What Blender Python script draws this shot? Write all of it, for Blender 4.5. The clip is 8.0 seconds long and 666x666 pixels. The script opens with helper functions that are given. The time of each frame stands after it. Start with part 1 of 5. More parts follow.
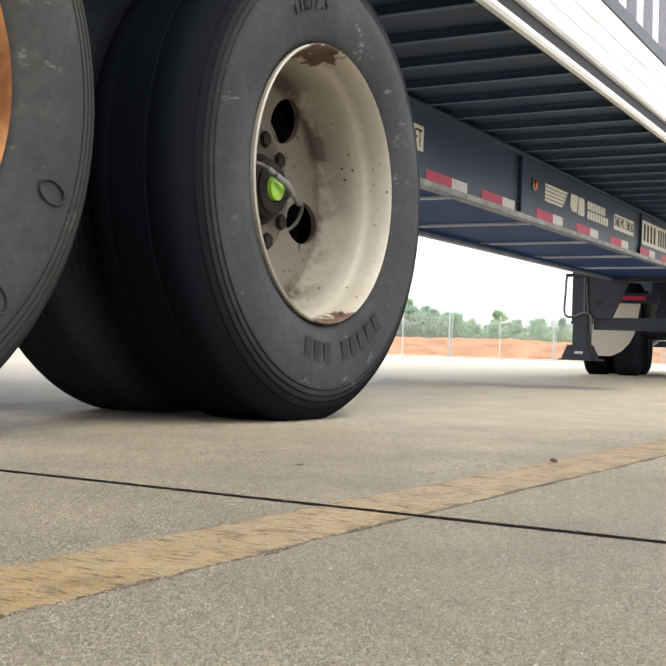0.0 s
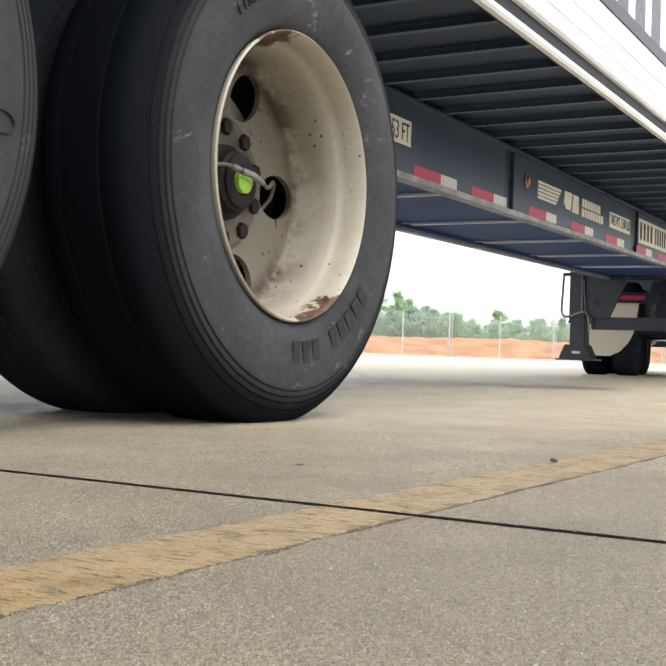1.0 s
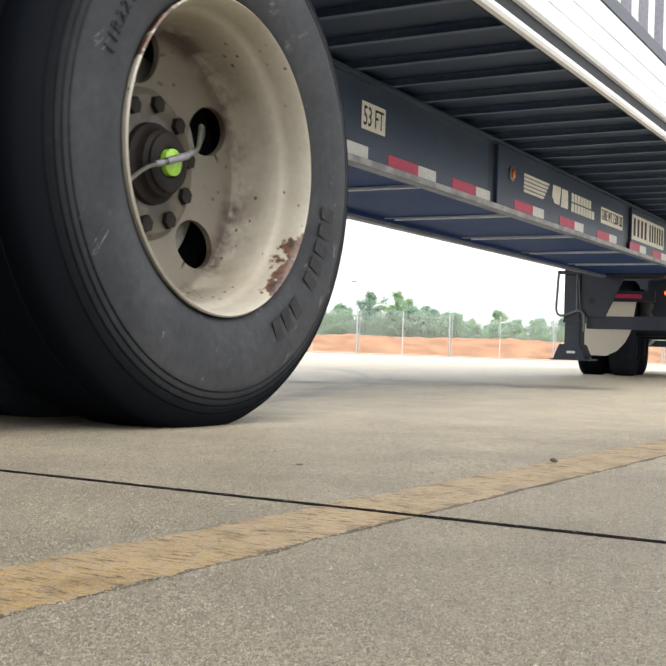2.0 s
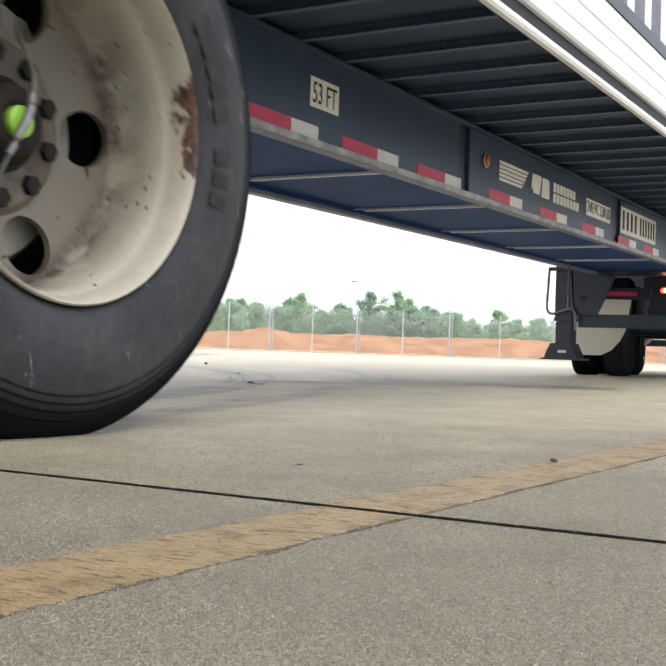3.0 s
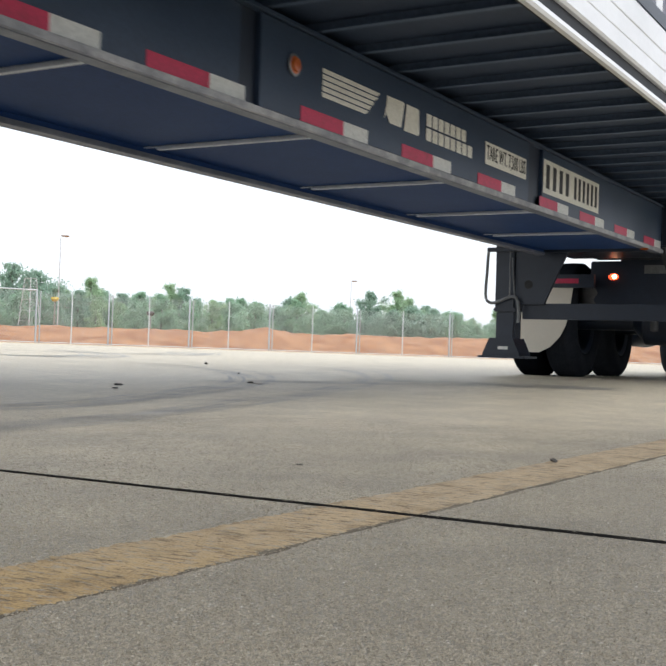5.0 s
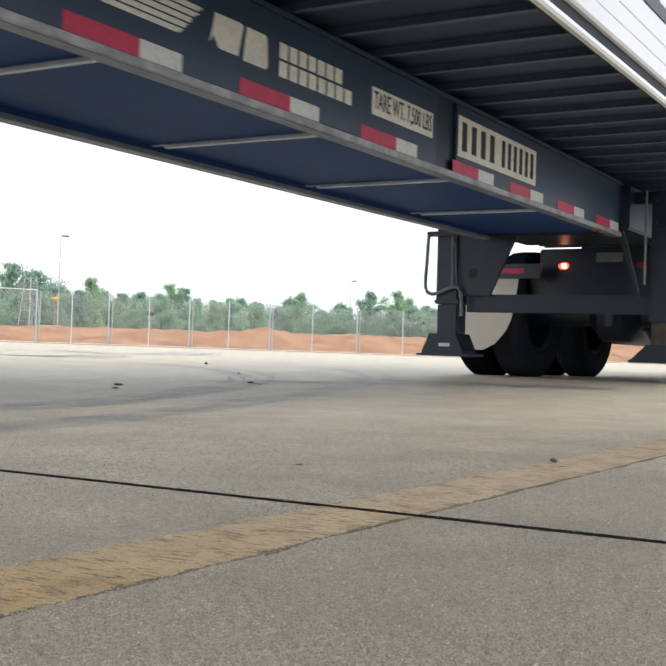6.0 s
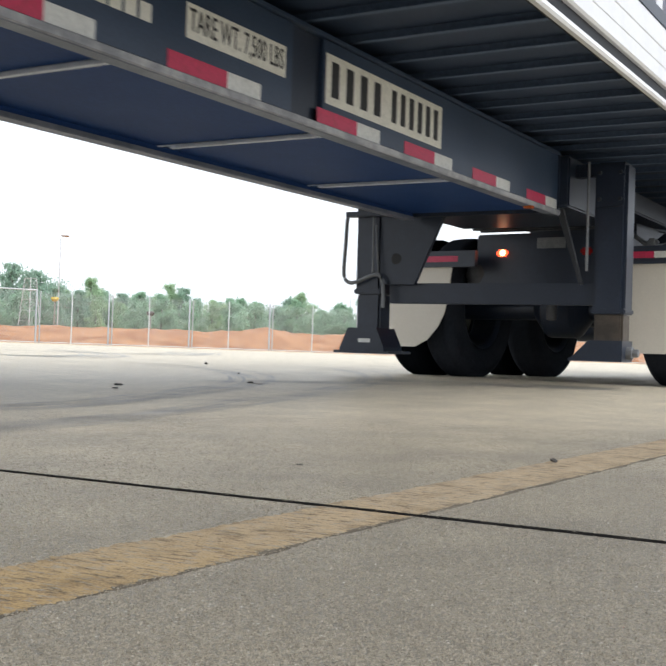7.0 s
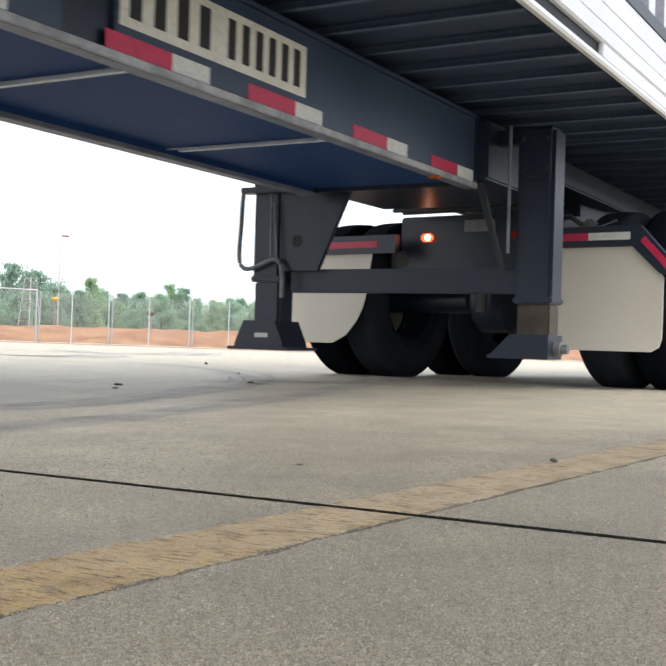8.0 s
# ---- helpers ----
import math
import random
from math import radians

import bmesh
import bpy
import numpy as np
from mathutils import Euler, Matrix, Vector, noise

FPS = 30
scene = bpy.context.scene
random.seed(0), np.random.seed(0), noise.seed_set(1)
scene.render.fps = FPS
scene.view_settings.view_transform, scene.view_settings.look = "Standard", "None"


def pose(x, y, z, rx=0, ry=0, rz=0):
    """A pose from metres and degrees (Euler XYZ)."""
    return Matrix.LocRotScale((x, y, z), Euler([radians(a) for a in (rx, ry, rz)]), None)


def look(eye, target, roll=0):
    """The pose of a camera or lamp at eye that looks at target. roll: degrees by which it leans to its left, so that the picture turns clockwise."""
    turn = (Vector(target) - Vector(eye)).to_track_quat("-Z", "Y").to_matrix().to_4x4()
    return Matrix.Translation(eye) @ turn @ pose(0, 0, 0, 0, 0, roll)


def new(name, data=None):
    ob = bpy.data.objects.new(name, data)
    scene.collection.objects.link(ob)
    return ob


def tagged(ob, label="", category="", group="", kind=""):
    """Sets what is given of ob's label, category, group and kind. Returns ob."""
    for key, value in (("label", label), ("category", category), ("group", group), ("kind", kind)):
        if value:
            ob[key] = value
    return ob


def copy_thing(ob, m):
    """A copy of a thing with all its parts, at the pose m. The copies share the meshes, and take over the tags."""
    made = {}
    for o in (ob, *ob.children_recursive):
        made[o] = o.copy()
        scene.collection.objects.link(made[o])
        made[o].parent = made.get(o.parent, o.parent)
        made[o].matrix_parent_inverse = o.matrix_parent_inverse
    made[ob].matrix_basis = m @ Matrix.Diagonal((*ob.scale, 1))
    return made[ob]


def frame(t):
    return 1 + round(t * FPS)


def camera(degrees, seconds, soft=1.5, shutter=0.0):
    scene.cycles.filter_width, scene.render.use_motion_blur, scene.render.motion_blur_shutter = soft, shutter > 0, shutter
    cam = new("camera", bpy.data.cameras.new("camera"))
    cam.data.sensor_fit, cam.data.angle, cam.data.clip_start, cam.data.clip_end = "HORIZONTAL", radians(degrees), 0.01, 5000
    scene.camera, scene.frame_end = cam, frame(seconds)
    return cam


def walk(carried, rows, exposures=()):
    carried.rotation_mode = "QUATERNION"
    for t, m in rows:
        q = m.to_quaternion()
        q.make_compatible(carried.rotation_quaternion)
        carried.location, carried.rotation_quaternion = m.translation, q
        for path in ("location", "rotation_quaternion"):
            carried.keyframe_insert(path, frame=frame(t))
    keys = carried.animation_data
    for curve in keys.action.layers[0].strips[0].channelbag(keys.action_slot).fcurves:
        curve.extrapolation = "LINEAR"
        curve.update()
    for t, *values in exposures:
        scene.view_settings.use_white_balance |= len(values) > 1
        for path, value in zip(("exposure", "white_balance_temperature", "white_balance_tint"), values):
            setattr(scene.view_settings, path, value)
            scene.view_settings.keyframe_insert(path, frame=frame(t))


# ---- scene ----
# ---- camera: a phone standing still close to the ground ----
cam = camera(33.8, 8.0, soft=1.8, shutter=0.5)
EYE = (0.0, 0.0, 0.147)
YAW, PITCH = radians(29.08), radians(0.958)
AIM = (math.cos(YAW) * math.cos(PITCH), math.sin(YAW) * math.cos(PITCH), EYE[2] + math.sin(PITCH))
VIEW = look(EYE, AIM, 2.016)
walk(cam, [(0.0, VIEW), (8.0, VIEW)], exposures=[(0.0, 0.57, 6640, 10), (1.7, 0.54, 6580, 10), (3.0, 0.32, 6390, 10), (4.5, 0.0, 6220, 10), (6.5, 0.10, 6190, 10), (8.0, 0.23, 6210, 10)])

# the rig reverses: seconds, metres backed, sideways drift, heading in degrees
BACKING = [
    (0, 0.000, 0.0000, 0.000), (0.5, 0.035, 0.0065, -0.052), (1, 0.106, 0.0126, -0.113),
    (1.5, 0.211, 0.0182, -0.196), (1.7, 0.262, 0.0202, -0.235), (2.8, 0.613, 0.0291, -0.500),
    (3, 0.723, 0.0299, -0.554), (3.5, 1.113, 0.0280, -0.740), (4, 1.529, 0.0260, -0.940),
    (4.5, 1.984, 0.0266, -1.108), (4.7, 2.194, 0.0281, -1.144), (5.8, 3.390, 0.0420, -1.180),
    (6, 3.604, 0.0458, -1.160), (6.5, 4.133, 0.0574, -1.066), (7, 4.658, 0.0683, -0.928),
    (7.5, 5.166, 0.0789, -0.751), (8, 5.654, 0.0892, -0.553),
]
AXLE = (1.396, 2.335)     # middle of the trailer's tandem at the start
NOSE_UP = -0.65           # the chassis rides a little nose-high

# ---- light: bright hazy overcast ----
world = bpy.data.worlds.new("overcast")
scene.world = world
world.use_nodes = True
nt = world.node_tree
bg = nt.nodes["Background"]
sky = nt.nodes.new("ShaderNodeTexSky")
sky.sky_type = "NISHITA"
sky.sun_disc = False
sky.sun_elevation, sky.sun_rotation = radians(57), radians(205)
sky.air_density, sky.dust_density, sky.ozone_density = 1.0, 4.0, 1.0
haze = nt.nodes.new("ShaderNodeMix")
haze.data_type = "RGBA"
haze.inputs[0].default_value = 0.75
haze.inputs[7].default_value = (14.0, 14.3, 14.6, 1)
nt.links.new(sky.outputs[0], haze.inputs[6])
nt.links.new(haze.outputs[2], bg.inputs[0])
bg.inputs[1].default_value = 0.10
sun_data = bpy.data.lights.new("sun", "SUN")
sun_data.energy, sun_data.angle, sun_data.color = 1.7, radians(60), (1.0, 0.97, 0.93)
sun = new("sun", sun_data)
sun.matrix_world = look((math.sin(radians(205)) * 10, math.cos(radians(205)) * 10, 15.4), (0, 0, 0))


# ---- materials ----
def material(name, color, rough=0.6, metal=0.0, spec=0.5):
    m = bpy.data.materials.new(name)
    m.use_nodes = True
    b = m.node_tree.nodes["Principled BSDF"]
    b.inputs["Base Color"].default_value = (*color, 1)
    b.inputs["Roughness"].default_value = rough
    b.inputs["Metallic"].default_value = metal
    b.inputs["Specular IOR Level"].default_value = spec
    return m


def nodes_of(m):
    return m.node_tree.nodes, m.node_tree.links, m.node_tree.nodes["Principled BSDF"]


def noise_node(m, scale, detail=6, rough=0.6, coords="Object", stretch=(1, 1, 1)):
    n, l, b = nodes_of(m)
    tc = n.new("ShaderNodeTexCoord")
    mp = n.new("ShaderNodeMapping")
    mp.inputs["Scale"].default_value = stretch
    l.new(tc.outputs[coords], mp.inputs[0])
    t = n.new("ShaderNodeTexNoise")
    t.inputs["Scale"].default_value, t.inputs["Detail"].default_value, t.inputs["Roughness"].default_value = scale, detail, rough
    l.new(mp.outputs[0], t.inputs["Vector"])
    return t


def ramp(m, source, stops, gain=1.0):
    n, l, b = nodes_of(m)
    if gain != 1.0:
        g = n.new("ShaderNodeMath")
        g.operation = "MULTIPLY"
        g.inputs[1].default_value = gain
        l.new(source, g.inputs[0])
        source = g.outputs[0]
    r = n.new("ShaderNodeValToRGB")
    while len(r.color_ramp.elements) < len(stops):
        r.color_ramp.elements.new(0.5)
    for e, (p, c) in zip(r.color_ramp.elements, stops):
        e.position, e.color = p, (*c, 1) if len(c) == 3 else c
    l.new(source, r.inputs[0])
    return r


def mix(m, fac, a, b_, kind="MIX"):
    n, l, b = nodes_of(m)
    x = n.new("ShaderNodeMix")
    x.data_type, x.blend_type = "RGBA", kind
    for i, v in ((0, fac), (6, a), (7, b_)):
        if isinstance(v, (int, float)):
            x.inputs[i].default_value = v
        elif isinstance(v, tuple):
            x.inputs[i].default_value = (*v, 1)
        else:
            l.new(v, x.inputs[i])
    return x.outputs[2]


def bump(m, source, strength=0.3, distance=0.002):
    n, l, b = nodes_of(m)
    bp = n.new("ShaderNodeBump")
    bp.inputs["Strength"].default_value, bp.inputs["Distance"].default_value = strength, distance
    l.new(source, bp.inputs["Height"])
    l.new(bp.outputs[0], b.inputs["Normal"])


def worn(name, color, other, scale=6.0, low=0.45, high=0.7, rough=0.6, metal=0.0, spec=0.5, fine=120, relief=0.15, grain=0.18):
    """A painted or rubber surface with patches of another colour and fine relief."""
    m = material(name, color, rough, metal, spec)
    n, l, b = nodes_of(m)
    big = noise_node(m, scale)
    f = ramp(m, big.outputs[0], [(low, (0, 0, 0)), (high, (1, 1, 1))])
    small = noise_node(m, fine, 4)
    v = ramp(m, small.outputs[0], [(0.3, (1 - grain,) * 3), (0.7, (1 + grain * 0.55,) * 3)])
    c = mix(m, f.outputs[0], color, other)
    c = mix(m, 1.0, c, v.outputs[0], "MULTIPLY")
    l.new(c, b.inputs["Base Color"])
    bump(m, small.outputs[0], relief, 0.001)
    return m


def rubber_material(name, a, b_, scuff, edge):
    """Sidewall rubber: soft dusty patches and short pale scuffs."""
    m = worn(name, a, b_, 4, 0.40, 0.70, 0.58, 0, 0.4, 60, 0.1)
    n, l, b = nodes_of(m)
    base = b.inputs["Base Color"].links[0].from_socket
    marks = noise_node(m, 11, 8, 0.75, "Object", (1, 1, 2.2))
    f = ramp(m, marks.outputs[0], [(0.61, (0, 0, 0)), (0.70, (0.8, 0.8, 0.8))])
    c = mix(m, f.outputs[0], base, scuff)
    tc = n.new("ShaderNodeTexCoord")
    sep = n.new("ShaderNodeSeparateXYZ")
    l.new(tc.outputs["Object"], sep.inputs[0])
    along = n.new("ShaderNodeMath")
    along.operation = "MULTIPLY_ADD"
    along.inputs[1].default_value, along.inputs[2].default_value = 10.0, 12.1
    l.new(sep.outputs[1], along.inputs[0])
    # shade between the wheels painted on: rubber goes near-black over the tread
    tread_shade = ramp(m, along.outputs[0], [(0.12, (0, 0, 0)), (0.62, (1, 1, 1))])
    flat = n.new("ShaderNodeCombineXYZ")
    l.new(sep.outputs[0], flat.inputs[0])
    l.new(sep.outputs[2], flat.inputs[2])
    out = n.new("ShaderNodeVectorMath")
    out.operation = "LENGTH"
    l.new(flat.outputs[0], out.inputs[0])
    spokes = noise_node(m, 90, 4, 0.6)
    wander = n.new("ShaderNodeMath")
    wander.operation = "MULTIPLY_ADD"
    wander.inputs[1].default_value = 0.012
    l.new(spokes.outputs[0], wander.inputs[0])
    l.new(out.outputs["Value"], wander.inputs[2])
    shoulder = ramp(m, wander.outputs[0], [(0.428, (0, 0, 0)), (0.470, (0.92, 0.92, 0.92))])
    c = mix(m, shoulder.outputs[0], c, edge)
    l.new(mix(m, tread_shade.outputs[0], c, (0.0055, 0.0070, 0.0098)), b.inputs["Base Color"])
    # the tread is matt, the sidewall has a little gloss
    dark_edge = mix(m, 1.0, tread_shade.outputs[0], shoulder.outputs[0], "LIGHTEN")
    gloss = ramp(m, dark_edge, [(0.0, (0.36, 0.36, 0.36)), (1.0, (0.04, 0.04, 0.04))])
    l.new(gloss.outputs[0], b.inputs["Specular IOR Level"])
    dull = ramp(m, dark_edge, [(0.0, (0.58, 0.58, 0.58)), (1.0, (0.95, 0.95, 0.95))])
    l.new(dull.outputs[0], b.inputs["Roughness"])
    b.inputs["IOR"].default_value = 1.25
    return m


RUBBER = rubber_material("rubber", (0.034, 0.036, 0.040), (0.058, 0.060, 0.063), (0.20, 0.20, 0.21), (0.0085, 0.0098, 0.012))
RUBBER_DUSTY = rubber_material("dusty_rubber", (0.038, 0.038, 0.038), (0.068, 0.067, 0.065), (0.22, 0.215, 0.205), (0.046, 0.046, 0.045))
# navy paint of the inner faces, with the sky's blue light mixed in
BELLY_BLUE = worn("skylit_inner_blue", (0.016, 0.052, 0.180), (0.024, 0.066, 0.205), 2.0, 0.4, 0.75, 0.6, 0, 0.12, 90, 0.08)
STEEL_BLUE = worn("navy_paint", (0.026, 0.045, 0.082), (0.038, 0.060, 0.102), 2.5, 0.4, 0.75, 0.36, 0, 0.5, 90, 0.08)
STEEL_DARK = worn("dark_paint", (0.011, 0.018, 0.034), (0.019, 0.028, 0.050), 4, 0.45, 0.75, 0.38, 0, 0.5, 80, 0.1)
# scuffs, plus the flange edge's reflected light lightened into the colour
FLANGE = worn("scuffed_lit_flange", (0.22, 0.225, 0.24), (0.40, 0.395, 0.40), 9, 0.42, 0.62, 0.5, 0, 0.5, 120, 0.2)
UNDER = worn("container_floor_steel", (0.024, 0.041, 0.078), (0.034, 0.053, 0.094), 3, 0.4, 0.7, 0.6, 0, 0.4, 60, 0.1)
RIB_PAINT = worn("container_rib_steel", (0.080, 0.116, 0.182), (0.100, 0.138, 0.206), 3, 0.4, 0.7, 0.6, 0, 0.3, 60, 0.1)
RAIL_PAINT = worn("silver_white_paint", (0.74, 0.74, 0.75), (0.60, 0.60, 0.61), 1.2, 0.45, 0.75, 0.25, 0.0, 0.6, 60, 0.03, 0.03)
GROOVE_SHADE = worn("shaded_rail_recess", (0.012, 0.014, 0.018), (0.022, 0.024, 0.029), 3, 0.4, 0.7, 0.6, 0, 0.3, 60, 0.1)
WALL_PAINT = worn("grey_purple_paint", (0.20, 0.20, 0.25), (0.26, 0.26, 0.30), 2, 0.4, 0.7, 0.45, 0, 0.5, 60, 0.05)
GALV = worn("galvanised_steel", (0.42, 0.43, 0.44), (0.55, 0.56, 0.56), 8, 0.4, 0.7, 0.42, 0.7, 0.5, 60, 0.05)
HOSE = worn("hose_rubber", (0.085, 0.088, 0.075), (0.13, 0.13, 0.11), 20, 0.4, 0.7, 0.5)
CAP_GREEN = worn("lime_cap", (0.28, 0.55, 0.05), (0.36, 0.62, 0.10), 12, 0.4, 0.7, 0.35)
FLAP_WHITE = worn("mud_flap_plastic", (0.66, 0.61, 0.52), (0.60, 0.55, 0.46), 2.5, 0.35, 0.8, 0.5, 0, 0.5, 120, 0.05, 0.05)
TAPE_RED = worn("red_reflective_tape", (0.55, 0.022, 0.085), (0.44, 0.02, 0.065), 20, 0.5, 0.7, 0.4)
TAPE_WHITE = worn("white_reflective_tape", (0.70, 0.70, 0.66), (0.58, 0.58, 0.54), 20, 0.5, 0.7, 0.4)
SIGN_CREAM = worn("cream_plate", (0.76, 0.74, 0.65), (0.66, 0.64, 0.55), 14, 0.45, 0.75, 0.5)
INK = material("black_ink", (0.012, 0.012, 0.013), 0.6)
CHROME = material("chrome", (0.7, 0.7, 0.7), 0.18, 1.0)
BARK = worn("bark", (0.26, 0.26, 0.22), (0.34, 0.34, 0.30), 3, 0.4, 0.7, 0.9)


def rim_material():
    """Cream wheel paint: faint blotches, pin-head rust spots, two rusted bites at the lip, a brown ring where disc meets barrel."""
    m = worn("cream_wheel_paint", (0.41, 0.38, 0.315), (0.35, 0.315, 0.245), 5, 0.42, 0.72, 0.38, 0, 0.5, 70, 0.05, 0.08)
    n, l, b = nodes_of(m)
    base = b.inputs["Base Color"].links[0].from_socket
    tone = noise_node(m, 45, 5)
    rust = ramp(m, tone.outputs[0], [(0.36, (0.020, 0.013, 0.011)), (0.47, (0.075, 0.034, 0.018)), (0.56, (0.11, 0.048, 0.024)), (0.68, (0.035, 0.018, 0.013))])
    rough = noise_node(m, 26, 8, 0.65)
    tc = n.new("ShaderNodeTexCoord")

    def near(point, radius):
        d = n.new("ShaderNodeVectorMath")
        d.operation = "DISTANCE"
        d.inputs[1].default_value = point
        l.new(tc.outputs["Object"], d.inputs[0])
        a = n.new("ShaderNodeMath")
        a.operation = "MULTIPLY_ADD"
        l.new(d.outputs["Value"], a.inputs[0])
        a.inputs[1].default_value, a.inputs[2].default_value = -1.0 / radius, 1.0
        c = n.new("ShaderNodeMath")
        c.operation = "MULTIPLY_ADD"
        l.new(rough.outputs[0], c.inputs[0])
        c.inputs[1].default_value = 2.6
        l.new(a.outputs[0], c.inputs[2])
        return ramp(m, c.outputs[0], [(1.72 / 2, (0, 0, 0)), (1.86 / 2, (1, 1, 1))], 0.5).outputs[0]

    c = base
    for p, r in (((-0.03, -1.165, 0.28), 0.10), ((0.03, -1.165, 0.275), 0.085), ((0.0, -1.20, -0.289), 0.062), ((-0.05, -1.195, -0.285), 0.045), ((0.06, -1.19, -0.28), 0.05), ((0.02, -1.165, -0.275), 0.04)):
        c = mix(m, near(p, r), c, rust.outputs[0])
    # ring stain by the radius of the disc's edge
    sep = n.new("ShaderNodeSeparateXYZ")
    l.new(tc.outputs["Object"], sep.inputs[0])
    comb = n.new("ShaderNodeCombineXYZ")
    l.new(sep.outputs[0], comb.inputs[0])
    l.new(sep.outputs[2], comb.inputs[2])
    ln = n.new("ShaderNodeVectorMath")
    ln.operation = "LENGTH"
    l.new(comb.outputs[0], ln.inputs[0])
    # brake dirt and the hollow's shade, painted together as a darker disc
    inner = ramp(m, ln.outputs["Value"], [(0.0, (0.85, 0.85, 0.85)), (0.255, (0.80, 0.80, 0.80)), (0.2675, (0, 0, 0))])
    c = mix(m, inner.outputs[0], c, (0.078, 0.063, 0.044))
    greasy = ramp(m, ln.outputs["Value"], [(0.098, (0.85, 0.85, 0.85)), (0.150, (0, 0, 0))])
    smear = noise_node(m, 12, 5, 0.6)
    sm = ramp(m, smear.outputs[0], [(0.40, (0.2, 0.2, 0.2)), (0.55, (1, 1, 1))])
    c = mix(m, mix(m, 1.0, greasy.outputs[0], sm.outputs[0], "MULTIPLY"), c, (0.030, 0.022, 0.018))
    ring = ramp(m, ln.outputs["Value"], [(0.228, (0, 0, 0)), (0.248, (1, 1, 1)), (0.265, (1, 1, 1)), (0.2685, (0, 0, 0))])
    blot = noise_node(m, 9, 5, 0.6)
    bl = ramp(m, blot.outputs[0], [(0.42, (0, 0, 0)), (0.55, (0.92, 0.92, 0.92))])
    f = mix(m, 1.0, ring.outputs[0], bl.outputs[0], "MULTIPLY")
    c = mix(m, f, c, (0.040, 0.022, 0.016))
    spots = n.new("ShaderNodeTexVoronoi")
    spots.inputs["Scale"].default_value = 34
    l.new(tc.outputs["Object"], spots.inputs["Vector"])
    sp = ramp(m, spots.outputs["Distance"], [(0.0, (1, 1, 1)), (0.11, (1, 1, 1)), (0.15, (0, 0, 0))])
    few = noise_node(m, 6, 3)
    fw = ramp(m, few.outputs[0], [(0.46, (0, 0, 0)), (0.52, (1, 1, 1))])
    f = mix(m, 1.0, sp.outputs[0], fw.outputs[0], "MULTIPLY")
    c = mix(m, f, c, (0.07, 0.035, 0.02))
    l.new(c, b.inputs["Base Color"])
    return m


RIM = rim_material()


def concrete_material():
    m = material("concrete", (0.42, 0.40, 0.35), 0.47, 0, 1.0)
    n, l, b = nodes_of(m)
    big = noise_node(m, 0.5, 5)
    mid = noise_node(m, 5, 6)
    fine = noise_node(m, 520, 3, 0.75)
    speck = noise_node(m, 230, 3, 0.6)
    c = ramp(m, big.outputs[0], [(0.3, (0.196, 0.171, 0.124)), (0.7, (0.230, 0.202, 0.150))]).outputs[0]
    v = ramp(m, mid.outputs[0], [(0.3, (0.84, 0.84, 0.85)), (0.7, (1.08, 1.08, 1.06))])
    c = mix(m, 1.0, c, v.outputs[0], "MULTIPLY")
    patch = noise_node(m, 34, 5, 0.65)
    v = ramp(m, patch.outputs[0], [(0.32, (0.80, 0.79, 0.77)), (0.52, (1.0, 1.0, 1.0)), (0.70, (1.10, 1.10, 1.10))])
    c = mix(m, 1.0, c, v.outputs[0], "MULTIPLY")
    g = ramp(m, fine.outputs[0], [(0.37, (0.50, 0.49, 0.47)), (0.5, (1.0, 1.0, 1.0)), (0.62, (1.45, 1.43, 1.40))])
    c = mix(m, 1.0, c, g.outputs[0], "MULTIPLY")
    g2 = ramp(m, speck.outputs[0], [(0.36, (0.55, 0.54, 0.52)), (0.50, (1, 1, 1)), (0.62, (1.28, 1.27, 1.25))])
    c = mix(m, 0.8, c, g2.outputs[0], "MULTIPLY")
    grit = noise_node(m, 120, 4, 0.7)
    g3 = ramp(m, grit.outputs[0], [(0.36, (0.58, 0.57, 0.55)), (0.50, (1, 1, 1)), (0.64, (1.24, 1.23, 1.22))])
    c = mix(m, 0.6, c, g3.outputs[0], "MULTIPLY")
    # the yard's light painted into the colour: dark near the camera, brighter farther out
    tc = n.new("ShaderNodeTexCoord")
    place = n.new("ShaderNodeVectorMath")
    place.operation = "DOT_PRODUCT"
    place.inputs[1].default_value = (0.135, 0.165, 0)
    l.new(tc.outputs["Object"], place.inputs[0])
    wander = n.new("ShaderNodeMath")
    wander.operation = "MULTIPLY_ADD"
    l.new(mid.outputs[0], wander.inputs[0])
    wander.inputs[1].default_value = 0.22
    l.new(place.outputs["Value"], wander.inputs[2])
    far_light = ramp(m, wander.outputs[0], [(0.25, (0.98, 0.98, 0.96)), (0.42, (1.60, 1.60, 1.58)), (0.60, (2.30, 2.30, 2.28)), (1.0, (2.85, 2.88, 2.95))])
    c = mix(m, 1.0, c, far_light.outputs[0], "MULTIPLY")
    # pale quartz grains standing in the worn surface
    sand = n.new("ShaderNodeTexVoronoi")
    sand.inputs["Scale"].default_value = 210
    l.new(tc.outputs["Object"], sand.inputs["Vector"])
    dot = ramp(m, sand.outputs["Distance"], [(0.16, (1, 1, 1)), (0.24, (0, 0, 0))])
    pick = ramp(m, speck.outputs[0], [(0.56, (0, 0, 0)), (0.62, (0.8, 0.8, 0.8))])
    c = mix(m, mix(m, 1.0, dot.outputs[0], pick.outputs[0], "MULTIPLY"), c, (0.55, 0.53, 0.48))
    # long faint drag marks and stains along the traffic
    drag = noise_node(m, 1.2, 5, 0.6, "Object", (0.35, 3.0, 1))
    d = ramp(m, drag.outputs[0], [(0.30, (0.78, 0.78, 0.79)), (0.48, (1, 1, 1))])
